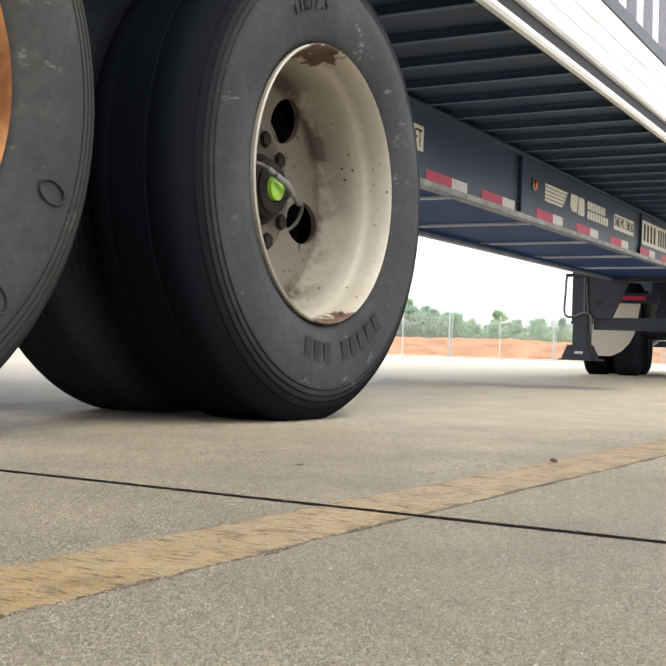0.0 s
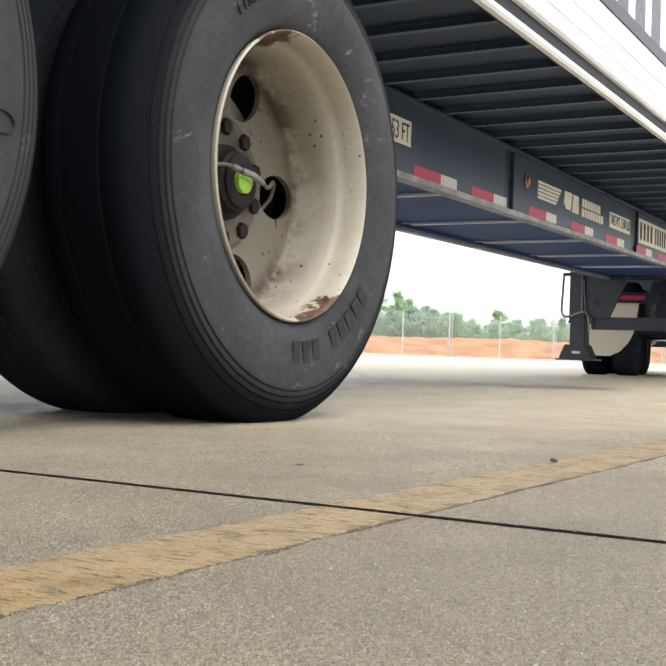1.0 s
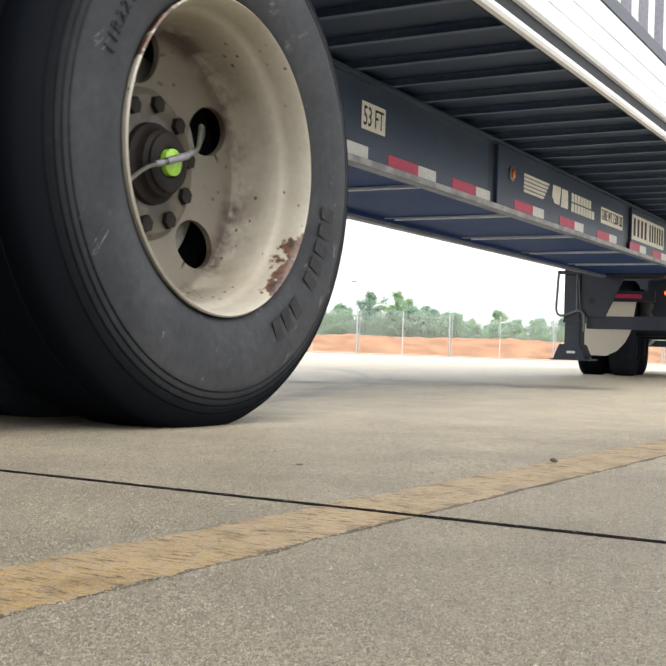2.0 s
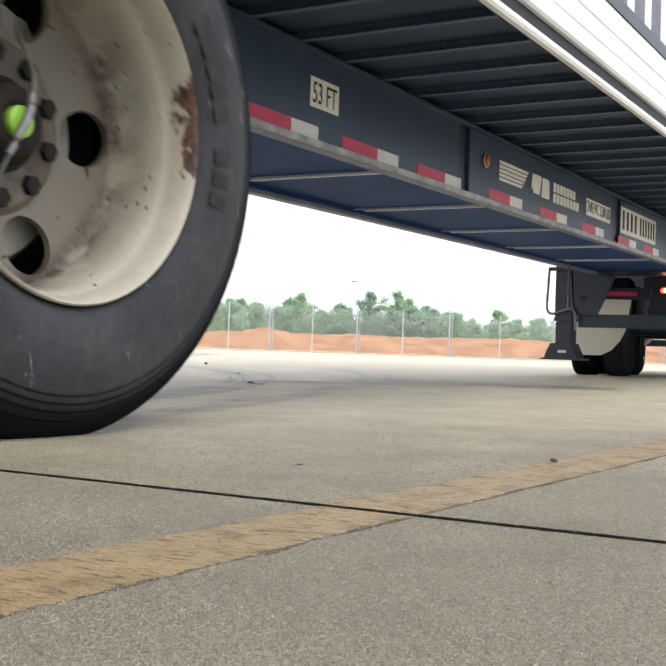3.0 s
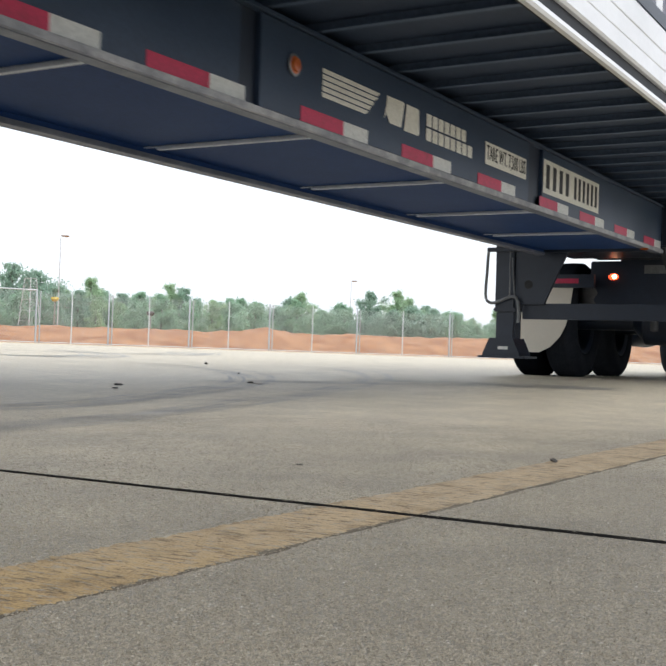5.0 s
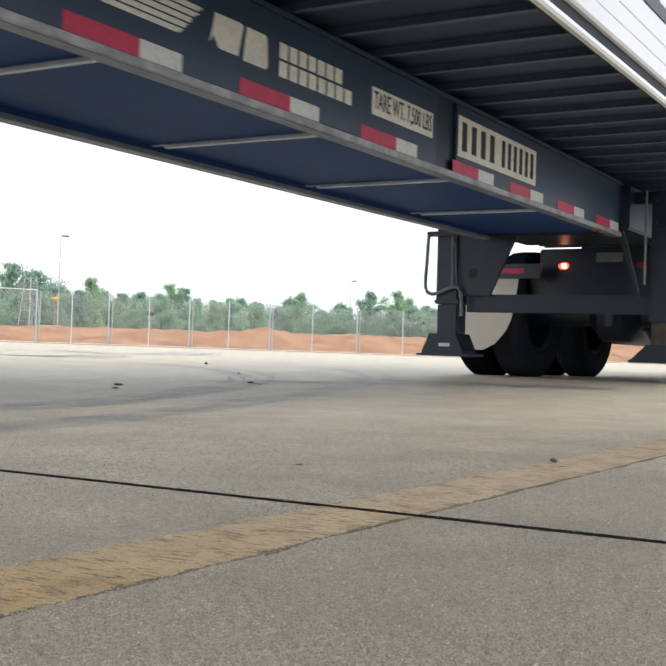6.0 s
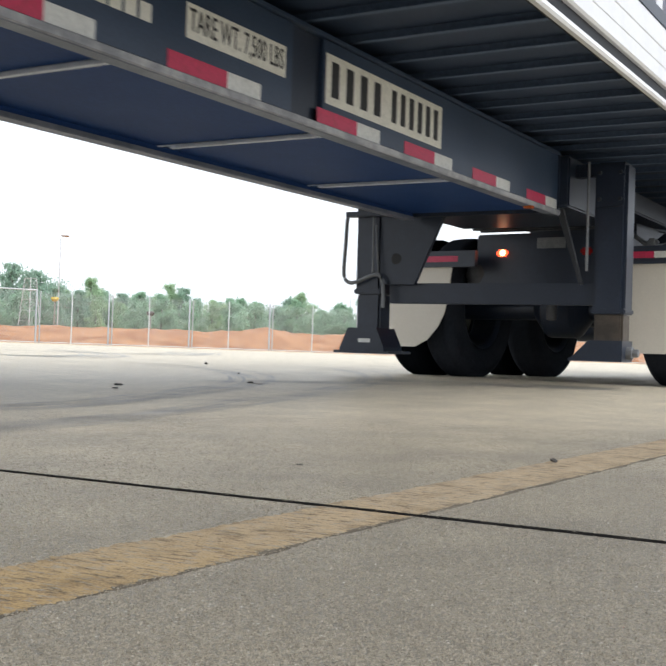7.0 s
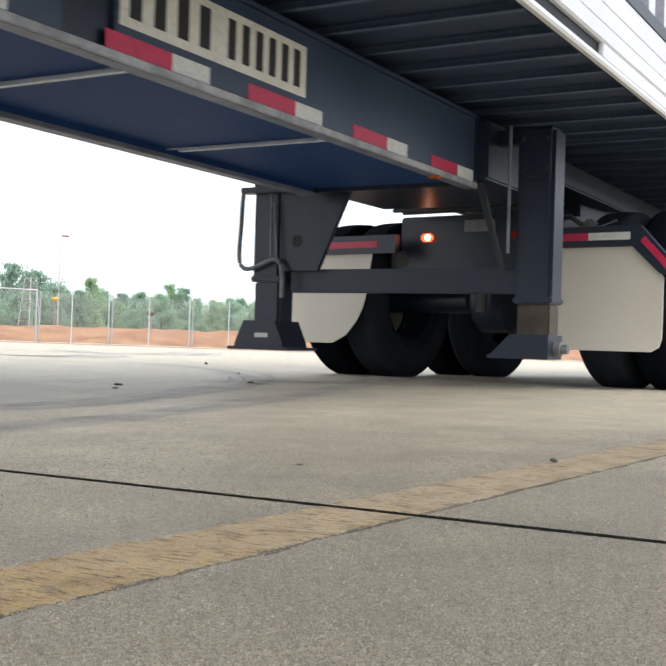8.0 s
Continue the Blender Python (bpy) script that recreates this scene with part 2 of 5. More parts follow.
    c = mix(m, 0.6, c, d.outputs[0], "MULTIPLY")
    l.new(c, b.inputs["Base Color"])
    h = n.new("ShaderNodeMath")
    h.operation = "ADD"
    l.new(fine.outputs[0], h.inputs[0])
    l.new(speck.outputs[0], h.inputs[1])
    g4 = n.new("ShaderNodeMath")
    g4.operation = "ADD"
    l.new(h.outputs[0], g4.inputs[0])
    l.new(grit.outputs[0], g4.inputs[1])
    bump(m, g4.outputs[0], 0.9, 0.0026)
    return m


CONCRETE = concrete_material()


def paint_line_material():
    """Ochre traffic paint, worn thin across the broom grooves so that grey concrete shows in streaks."""
    m = material("worn_yellow_paint", (0.5, 0.36, 0.15), 0.85, 0, 0.3)
    n, l, b = nodes_of(m)
    grain = noise_node(m, 34, 8, 0.78, "Object", (4.5, 1.0, 1))
    fade = noise_node(m, 3.0, 4)
    c = ramp(m, fade.outputs[0], [(0.35, (0.345, 0.235, 0.100)), (0.65, (0.350, 0.258, 0.140))]).outputs[0]
    # the stretch past the joint has lost most of its paint
    tc = n.new("ShaderNodeTexCoord")
    sep = n.new("ShaderNodeSeparateXYZ")
    l.new(tc.outputs["Object"], sep.inputs[0])
    far = ramp(m, sep.outputs[0], [(0.45, (0.05, 0.05, 0.05)), (1.0, (0.85, 0.85, 0.85))])
    c = mix(m, far.outputs[0], c, (0.36, 0.285, 0.19))
    w = ramp(m, grain.outputs[0], [(0.40, (0.95, 0.95, 0.95)), (0.49, (0, 0, 0))])
    c = mix(m, w.outputs[0], c, (0.115, 0.085, 0.054))
    bare = noise_node(m, 55, 6, 0.7, "Object", (3.0, 1, 1))
    bw = ramp(m, bare.outputs[0], [(0.53, (0, 0, 0)), (0.60, (0.9, 0.9, 0.9))])
    c = mix(m, bw.outputs[0], c, (0.28, 0.245, 0.19))
    blotch = noise_node(m, 16, 6, 0.7)
    bl = ramp(m, blotch.outputs[0], [(0.34, (0.66, 0.63, 0.58)), (0.5, (1, 1, 1)), (0.66, (1.14, 1.13, 1.10))])
    c = mix(m, 1.0, c, bl.outputs[0], "MULTIPLY")
    pits = noise_node(m, 95, 5, 0.75, "Object", (2.0, 1, 1))
    pt = ramp(m, pits.outputs[0], [(0.33, (0.35, 0.32, 0.28)), (0.42, (1, 1, 1))])
    c = mix(m, 1.0, c, pt.outputs[0], "MULTIPLY")
    fine = noise_node(m, 480, 3, 0.7)
    g = ramp(m, fine.outputs[0], [(0.3, (0.62, 0.61, 0.60)), (0.5, (1, 1, 1)), (0.7, (1.2, 1.2, 1.2))])
    c = mix(m, 1.0, c, g.outputs[0], "MULTIPLY")
    l.new(c, b.inputs["Base Color"])
    bump(m, grain.outputs[0], 0.8, 0.004)
    return m


YELLOW = paint_line_material()
JOINT = worn("bitumen_joint", (0.010, 0.0095, 0.009), (0.028, 0.025, 0.022), 25, 0.5, 0.8, 1.0, 0, 0.05, 200, 0.6)
SKID = worn("tyre_marks", (0.21, 0.197, 0.175), (0.42, 0.39, 0.335), 5, 0.35, 0.6, 0.5, 0, 0.8, 200, 0.3, 0.4)
CLAY = worn("orange_clay", (0.30, 0.125, 0.055), (0.50, 0.265, 0.135), 0.8, 0.36, 0.60, 0.95, 0, 0.2, 5, 0.8)


def leaf_material(name, a, b_):
    m = material(name, a, 0.7, 0, 0.3)
    n, l, b = nodes_of(m)
    geo = n.new("ShaderNodeNewGeometry")
    r = ramp(m, geo.outputs["Random Per Island"], [(0.0, a), (1.0, b_)])
    l.new(r.outputs[0], b.inputs["Base Color"])
    tr = n.new("ShaderNodeBsdfTranslucent")
    l.new(r.outputs[0], tr.inputs[0])
    mx = n.new("ShaderNodeMixShader")
    mx.inputs[0].default_value = 0.5
    l.new(b.outputs[0], mx.inputs[1])
    l.new(tr.outputs[0], mx.inputs[2])
    l.new(mx.outputs[0], n["Material Output"].inputs[0])
    return m


# distance haze mixed into the leaf colours, much paler than foliage itself
HAZED_LEAF = [leaf_material("hazed_leaves_mid", (0.36, 0.53, 0.38), (0.46, 0.63, 0.47)),
        leaf_material("hazed_leaves_dark", (0.36, 0.50, 0.40), (0.45, 0.59, 0.48)),
        leaf_material("hazed_leaves_light", (0.43, 0.58, 0.38), (0.54, 0.68, 0.48))]


def glow(name, color, strength):
    m = material(name, color, 0.4)
    b = m.node_tree.nodes["Principled BSDF"]
    b.inputs["Emission Color"].default_value = (*color, 1)
    b.inputs["Emission Strength"].default_value = strength
    return m


LAMP_LIT = glow("lit_orange_lens", (1.0, 0.10, 0.03), 2.2)
LAMP_HOT = glow("lit_lens_core", (1.0, 0.55, 0.30), 9.0)
LAMP_AMBER = worn("amber_lens", (0.50, 0.13, 0.03), (0.40, 0.08, 0.03), 30, 0.4, 0.7, 0.25)
LENS_RED = worn("red_lens", (0.35, 0.02, 0.02), (0.28, 0.02, 0.02), 30, 0.4, 0.7, 0.25)


# ---- mesh helpers ----
def part(name, bm, mat, parent=None, label="", smooth=False, m=None):
    me = bpy.data.meshes.new(name)
    bmesh.ops.recalc_face_normals(bm, faces=bm.faces)
    for f in bm.faces:
        f.smooth = smooth
    bm.to_mesh(me)
    bm.free()
    mats = mat if isinstance(mat, (list, tuple)) else [mat]
    for x in mats:
        me.materials.append(x)
    ob = new(name, me)
    if smooth:
        me.set_sharp_from_angle(angle=radians(40))
    if parent is not None:
        ob.parent = parent
    if m is not None:
        ob.matrix_basis = m
    if label:
        tagged(ob, label)
    return ob


def box(bm, x0, x1, y0, y1, z0, z1, bevel=0.0):
    r = bmesh.ops.create_cube(bm, size=1, matrix=Matrix.LocRotScale(((x0 + x1) / 2, (y0 + y1) / 2, (z0 + z1) / 2), None, (abs(x1 - x0), abs(y1 - y0), abs(z1 - z0))))
    if bevel:
        es = {e for v in r["verts"] for e in v.link_edges}
        bmesh.ops.bevel(bm, geom=list(es), offset=bevel, segments=2, affect="EDGES")
    return bm


def boxes(*rows, bevel=0.0):
    bm = bmesh.new()
    for r in rows:
        box(bm, *r, bevel=bevel)
    return bm


def lathe(profile, segments=64, axis="y", bm=None, closed=False):
    """Turns (radius, along) points round the y, x or z axis."""
    bm = bm or bmesh.new()
    rings = []
    for i in range(segments):
        a = 2 * math.pi * i / segments
        c, s = math.cos(a), math.sin(a)
        ring = []
        for r, h in profile:
            p = {"y": (r * c, h, r * s), "x": (h, r * c, r * s), "z": (r * c, r * s, h)}[axis]
            ring.append(bm.verts.new(p))
        rings.append(ring)
    n = len(profile)
    for i in range(segments):
        a, b = rings[i], rings[(i + 1) % segments]
        for j in range(n if closed else n - 1):
            k = (j + 1) % n
            bm.faces.new((a[j], b[j], b[k], a[k]))
    bmesh.ops.remove_doubles(bm, verts=bm.verts, dist=1e-5)
    return bm


def tube(points, radius, segments=10, bm=None):
    """A round bar along a smooth line through the points."""
    bm = bm or bmesh.new()
    pts = [Vector(p) for p in points]
    rings = []
    for i, p in enumerate(pts):
        d = (pts[min(i + 1, len(pts) - 1)] - pts[max(i - 1, 0)]).normalized()
        up = Vector((0, 0, 1)) if abs(d.z) < 0.9 else Vector((0, 1, 0))
        a = d.cross(up).normalized()
        b = d.cross(a)
        rings.append([bm.verts.new(p + radius * (math.cos(t) * a + math.sin(t) * b)) for t in [2 * math.pi * k / segments for k in range(segments)]])
    for r, q in zip(rings, rings[1:]):
        for k in range(segments):
            bm.faces.new((r[k], r[(k + 1) % segments], q[(k + 1) % segments], q[k]))
    bm.faces.new(rings[0])
    bm.faces.new(rings[-1][::-1])
    return bm


def curve_points(ctrl, n=8):
    """Catmull-Rom points through the control points."""
    p = [Vector(c) for c in ctrl]
    p = [2 * p[0] - p[1]] + p + [2 * p[-1] - p[-2]]
    out = []
    for i in range(1, len(p) - 2):
        for k in range(n):
            t = k / n
            a, b, c, d = p[i - 1:i + 3]
            out.append(0.5 * ((2 * b) + (c - a) * t + (2 * a - 5 * b + 4 * c - d) * t * t + (3 * b - a - 3 * c + d) * t ** 3))
    out.append(p[-2])
    return out


def prism(outline, depth, place):
    """Extrudes a 2D outline by depth; place maps (u, v, w) into space."""
    bm = bmesh.new()
    a = [bm.verts.new(place(u, v, 0)) for u, v in outline]
    b = [bm.verts.new(place(u, v, depth)) for u, v in outline]
    bm.faces.new(a)
    bm.faces.new(b[::-1])
    for i in range(len(outline)):
        j = (i + 1) % len(outline)
        bm.faces.new((a[i], b[i], b[j], a[j]))
    return bm


def lettering(name, words, size, m, mat, parent, width=None, label=""):
    """Raised letters in the built-in font, as a mesh, standing at the pose m and stretched to a width."""
    cu = bpy.data.curves.new(name, "FONT")
    cu.body, cu.size, cu.extrude, cu.resolution_u = words, size, 0.0008, 2
    tmp = new(name, cu)
    bpy.context.view_layer.update()
    me = bpy.data.meshes.new_from_object(tmp.evaluated_get(bpy.context.evaluated_depsgraph_get()))
    bpy.data.objects.remove(tmp)
    xs = [v.co.x for v in me.vertices]
    ys = [v.co.y for v in me.vertices]
    k = width / (max(xs) - min(xs)) if width else 1
    h = size / (max(ys) - min(ys))
    for v in me.vertices:
        v.co.x, v.co.y = (v.co.x - min(xs)) * k, (v.co.y - min(ys)) * h
    me.materials.clear()
    me.materials.append(mat)
    ob = new(name, me)
    ob.parent, ob.matrix_basis = parent, m
    if label:
        tagged(ob, label)
    return ob


# ---- ground ----
def streaks(points, width, z, seed):
    """A faded tyre mark: broken thin streaks side by side along a curve."""
    rnd = random.Random(seed)
    bm = bmesh.new()
    pts = [Vector((p[0], p[1])) for p in points]
    lanes = 9
    for lane in range(lanes):
        off = width * 2.6 * ((lane + rnd.uniform(-0.3, 0.3)) / (lanes - 1) - 0.5)
        prev = None
        for i, p in enumerate(pts):
            d = (pts[min(i + 1, len(pts) - 1)] - pts[max(i - 1, 0)]).normalized()
            side = Vector((-d.y, d.x))
            half = width * 0.125 * (0.55 + 1.6 * noise.noise((i * 0.045, lane * 3.7, seed)))
            if half < width * 0.02:
                prev = None
                continue
            c = p + side * (off + width * 0.2 * noise.noise((i * 0.03, lane, seed + 5)))
            row = (bm.verts.new((*(c + side * half), z)), bm.verts.new((*(c - side * half), z)))
            if prev:
                bm.faces.new((prev[0], row[0], row[1], prev[1]))
            prev = row
    tagged(part("tyre_mark", bm, SKID), "faint dark curved tyre mark on concrete", kind="structure")


def build_ground():
    # slabs on both sides of the sealed joint, with the joint's groove between them
    bm = bmesh.new()
    gap = 0.0066
    joint = lambda y: 0.9145 - 0.030 * (y - 0.45)
    for side in (-1, 1):
        near, far = (joint(y) + side * gap for y in (-400, 900))
        edge = 900 * side if side > 0 else -400
        bm.faces.new([bm.verts.new(p) for p in ((edge, -400, 0), (near, -400, 0), (far, 900, 0), (edge, 900, 0))])
        bm.faces.new([bm.verts.new(p) for p in ((near, -400, 0), (far, 900, 0), (far, 900, -0.03), (near, -400, -0.03))])
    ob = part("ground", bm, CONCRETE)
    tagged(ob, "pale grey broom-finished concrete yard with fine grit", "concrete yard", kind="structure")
    # sealant squeezed out of the joint, with chipped edges
    bm = bmesh.new()
    prev = None
    for i in range(3200):
        y = -0.6 + 0.0012 * i
        a, b = [gap + 0.0006 + 0.0022 * noise.noise((y * 60, k * 5.1, 3)) + 0.0024 * noise.noise((y * 230, k, 6)) for k in (1, 2)]
        row = [bm.verts.new((joint(y) + o, y, z)) for o, z in ((-a, 0.0004), (-a * 0.4, -0.0012), (b * 0.4, -0.0012), (b, 0.0004))]
        if prev:
            for k in range(3):
                bm.faces.new((prev[k], row[k], row[k + 1], prev[k + 1]))
        prev = row
    bm.faces.new([bm.verts.new((joint(y) + o, y, -0.004)) for o, y in ((-gap, -400), (gap, -400), (gap, 900), (-gap, 900))])
    tagged(part("joint_sealant", bm, JOINT), "black sealed joint between concrete slabs", "joint", kind="structure")
    jx = joint(0.46)
    # worn yellow line, interrupted by the joint; its edges wander and fray
    for x0, x1 in ((-0.6, jx - gap), (jx + gap, 4.6)):
        bm = bmesh.new()
        n = int((x1 - x0) / 0.0018)
        prev = None
        for i in range(n + 1):
            x = x0 + (x1 - x0) * i / n
            c = 0.4998 - 0.03865 * x
            e = [0.047 + 0.006 * noise.noise((x * 9, k * 7.3, 2)) + 0.006 * noise.noise((x * 45, k * 3.1, 5)) + 0.006 * noise.noise((x * 190, k, 9)) for k in (0, 1)]
            row = (bm.verts.new((x, c + e[0], 0.0002)), bm.verts.new((x, c - e[1], 0.0002)))
            if prev:
                bm.faces.new((prev[0], row[0], row[1], prev[1]))
            prev = row
        tagged(part("painted_line", bm, YELLOW), "worn ochre yellow painted line on the concrete", kind="structure")
    # dirt washed against the line's near edge
    bm = bmesh.new()
    prev = None
    for i in range(1400):
        x = -0.1 + 3.2 * i / 1400
        c = 0.4998 - 0.03865 * x - 0.046
        a = 0.002 + 0.004 * noise.noise((x * 30, 4, 1))
        b = 0.007 + 0.005 * noise.noise((x * 14, 1, 7)) + 0.003 * noise.noise((x * 160, 2, 7))
        row = (bm.verts.new((x, c + a, 0.0001)), bm.verts.new((x, c - max(b, 0.001), 0.0001)))
        if prev and abs(x - jx) > gap + 0.003:
            bm.faces.new((prev[0], row[0], row[1], prev[1]))
        prev = row
    tagged(part("line_edge_dirt", bm, EDGE_DIRT), "grey-brown dirt along the painted line", kind="structure")
    # curved tyre marks
    for name, ctrl, w in (("a", [(0.6, 1.45), (1.303, 1.339), (1.93, 1.45), (2.51, 1.62), (3.6, 1.96), (4.7, 2.37), (6.1, 2.98), (8.0, 4.1), (9.3, 5.25), (9.6, 6.6)], 0.020),
                          ("b", [(0.5, 1.51), (1.30, 1.40), (1.93, 1.51), (2.51, 1.69), (3.6, 2.04), (4.7, 2.47), (6.0, 3.1), (7.8, 4.25), (9.0, 5.4), (9.3, 6.7)], 0.028),
                          ("c", [(0.9, 1.78), (1.672, 1.721), (1.96, 1.746), (2.31, 1.85), (3.0, 2.1), (3.9, 2.5), (5.2, 3.3), (6.4, 4.4), (7.0, 5.6)], 0.018),
                          ("d", [(0.9, 1.85), (1.672, 1.80), (2.0, 1.83), (2.4, 1.96), (3.0, 2.2), (3.9, 2.62), (5.1, 3.45), (6.2, 4.5), (6.8, 5.7)], 0.05),
                          ("e", [(3.9, 2.75), (4.4, 2.55), (4.9, 2.25), (5.3, 1.9), (5.6, 1.4)], 0.09), ("f", [(5.2, 2.6), (5.5, 2.3), (5.7, 1.9), (5.75, 1.5)], 0.16),
                          ("g", [(4.0, 8.4), (7.8, 8.05), (7.9, 7.45), (10.9, 9.4), (15, 14)], 0.25), ("h", [(6, 12), (10, 12.5), (14, 11), (22, 16)], 0.4)):
        streaks(curve_points([(*c, 0) for c in ctrl], 40), w, 0.0003 + 0.0001 * "abcdefgh".index(name), 11 + "abcdefgh".index(name))


def build_debris():
    rnd = random.Random(21)
    for x, y, r, flat in ((2.79, 2.36, 0.009, 0.35), (3.01, 2.53, 0.010, 0.5), (3.85, 2.53, 0.009, 0.6), (3.80, 2.46, 0.016, 0.1), (5.22, 3.51, 0.007, 0.6), (7.52, 5.39, 0.014, 0.9), (1.206, 0.713, 0.0035, 0.2), (1.533, 0.484, 0.0048, 0.6), (1.52, 0.477, 0.003, 0.6)):
        bm = bmesh.new()
        bmesh.ops.create_icosphere(bm, subdivisions=2, radius=r)
        for v in bm.verts:
            v.co *= 1 + rnd.uniform(-0.28, 0.28)
            v.co.x *= 1.5
            v.co.z = max(v.co.z * flat, -r * flat * 0.5)
        tagged(part("stone", bm, PEBBLE, m=pose(x, y, r * flat * 0.5 + 0.001, 0, 0, rnd.uniform(0, 180))), "small dark stone chip lying on concrete", "stone", "loose chips")


def grain_material():
    """Sand and crushed stone laid bare in the worn concrete, dark and pale grains mixed."""
    m = material("sand_grains", (0.2, 0.18, 0.14), 0.7, 0, 0.5)
    n, l, b = nodes_of(m)
    geo = n.new("ShaderNodeNewGeometry")
    r = ramp(m, geo.outputs["Random Per Island"], [(0.0, (0.120, 0.102, 0.074)), (0.45, (0.195, 0.170, 0.126)), (0.90, (0.250, 0.220, 0.168)), (0.985, (0.285, 0.255, 0.200)), (1.0, (0.42, 0.40, 0.35))])
    l.new(r.outputs[0], b.inputs["Base Color"])
    return m


def build_grains(joint_x):
    """Fine grains standing proud of the slab before the line and the joint, densest on the nearest ground."""
    rng = np.random.default_rng(5)
    count = 110000
    reach = 0.40 * np.exp(rng.random(count) * math.log(2.4 / 0.40))
    bearing = YAW + np.radians(rng.uniform(-18.5, 18.5, count))
    x, y = reach * np.cos(bearing), reach * np.sin(bearing)
    line = 0.4998 - 0.03865 * x
    keep = (np.abs(y - line) > 0.046) & (np.abs(x - joint_x + 0.030 * (y - 0.46)) > 0.0085)
    x, y = x[keep], y[keep]
    count = len(x)
    size = rng.uniform(0.0004, 0.0010, count) * rng.choice([1.0, 1.0, 1.4], count)
    tall = size * rng.uniform(0.4, 0.9, count)
    turn = rng.uniform(0, 6.283, count)
    verts = np.zeros((count, 5, 3), np.float32)
    for k in range(4):
        a = turn + k * math.pi / 2 + rng.uniform(-0.4, 0.4, count)
        verts[:, k, 0], verts[:, k, 1], verts[:, k, 2] = x + size * np.cos(a), y + size * np.sin(a), -0.0001
    verts[:, 4, 0], verts[:, 4, 1], verts[:, 4, 2] = x + size * rng.uniform(-0.4, 0.4, count), y + size * rng.uniform(-0.4, 0.4, count), tall
    base = np.arange(count)[:, None, None] * 5
    faces = (base + np.array([[0, 1, 4], [1, 2, 4], [2, 3, 4], [3, 0, 4]])[None]).reshape(-1, 3)
    me = bpy.data.meshes.new("sand_grains")
    me.from_pydata(verts.reshape(-1, 3).tolist(), [], faces.tolist())
    me.materials.append(grain_material())
    tagged(new("sand_grains", me), "fine dark and pale sand grains in worn concrete", "sand", kind="stuff")


EDGE_DIRT = worn("edge_dirt", (0.075, 0.062, 0.044), (0.14, 0.118, 0.088), 40, 0.4, 0.6, 0.9, 0, 0.2, 300, 0.4)
PEBBLE = worn("dark_stone", (0.05, 0.045, 0.04), (0.09, 0.08, 0.07), 60, 0.4, 0.7, 0.85)
build_ground()
build_grains(0.9142)
build_debris()


# ---- the wheels ----
R_TYRE = 0.507
WHEEL_Z = 0.489


def tyre_bmesh(y0, y1, segments=96):
    """A radial truck tyre between the planes y0 (outer side) and y1, with ribbed tread."""
    c, h = (y0 + y1) / 2, (y1 - y0) / 2
    side = [(0.292, 0.82), (0.305, 0.90), (0.318, 0.925), (0.321, 0.935), (0.345, 0.975), (0.385, 1.0), (0.415, 0.985),
            (0.430, 0.965), (0.4312, 0.935), (0.4335, 0.935), (0.4347, 0.955), (0.4425, 0.945), (0.4437, 0.912), (0.4460, 0.910), (0.4472, 0.930),
            (0.4550, 0.914), (0.4562, 0.882), (0.4585, 0.878), (0.4597, 0.898), (0.4700, 0.862), (0.4712, 0.835), (0.4735, 0.826), (0.4750, 0.838), (0.489, 0.745), (0.498, 0.67), (0.504, 0.60)]
    tread = []
    for g in (0.30,):
        tread += [(R_TYRE - 0.001, g + 0.030), (R_TYRE - 0.002, g + 0.018), (R_TYRE - 0.002, g - 0.018), (R_TYRE, g - 0.030)]
    k = (R_TYRE - 0.292) / 0.215
    half = [(0.292 + (r - 0.292) * k, w) for r, w in side] + tread
    prof = [(r, c - h * k) for r, k in half] + [(r, c + h * k) for r, k in half[::-1]]
    return lathe(prof, segments)


DISC, DISH = 0.202, 0.026      # how deep the disc's middle sits behind the lip, and how far its edge comes forward
HOLES = [(0.204 * math.cos(radians(-20 + 72 * k)), 0.204 * math.sin(radians(-20 + 72 * k))) for k in range(5)]


def dished(x, z):
    """Depth of the slightly conical disc."""
    return DISC - DISH * (math.hypot(x, z) - 0.148) / 0.111


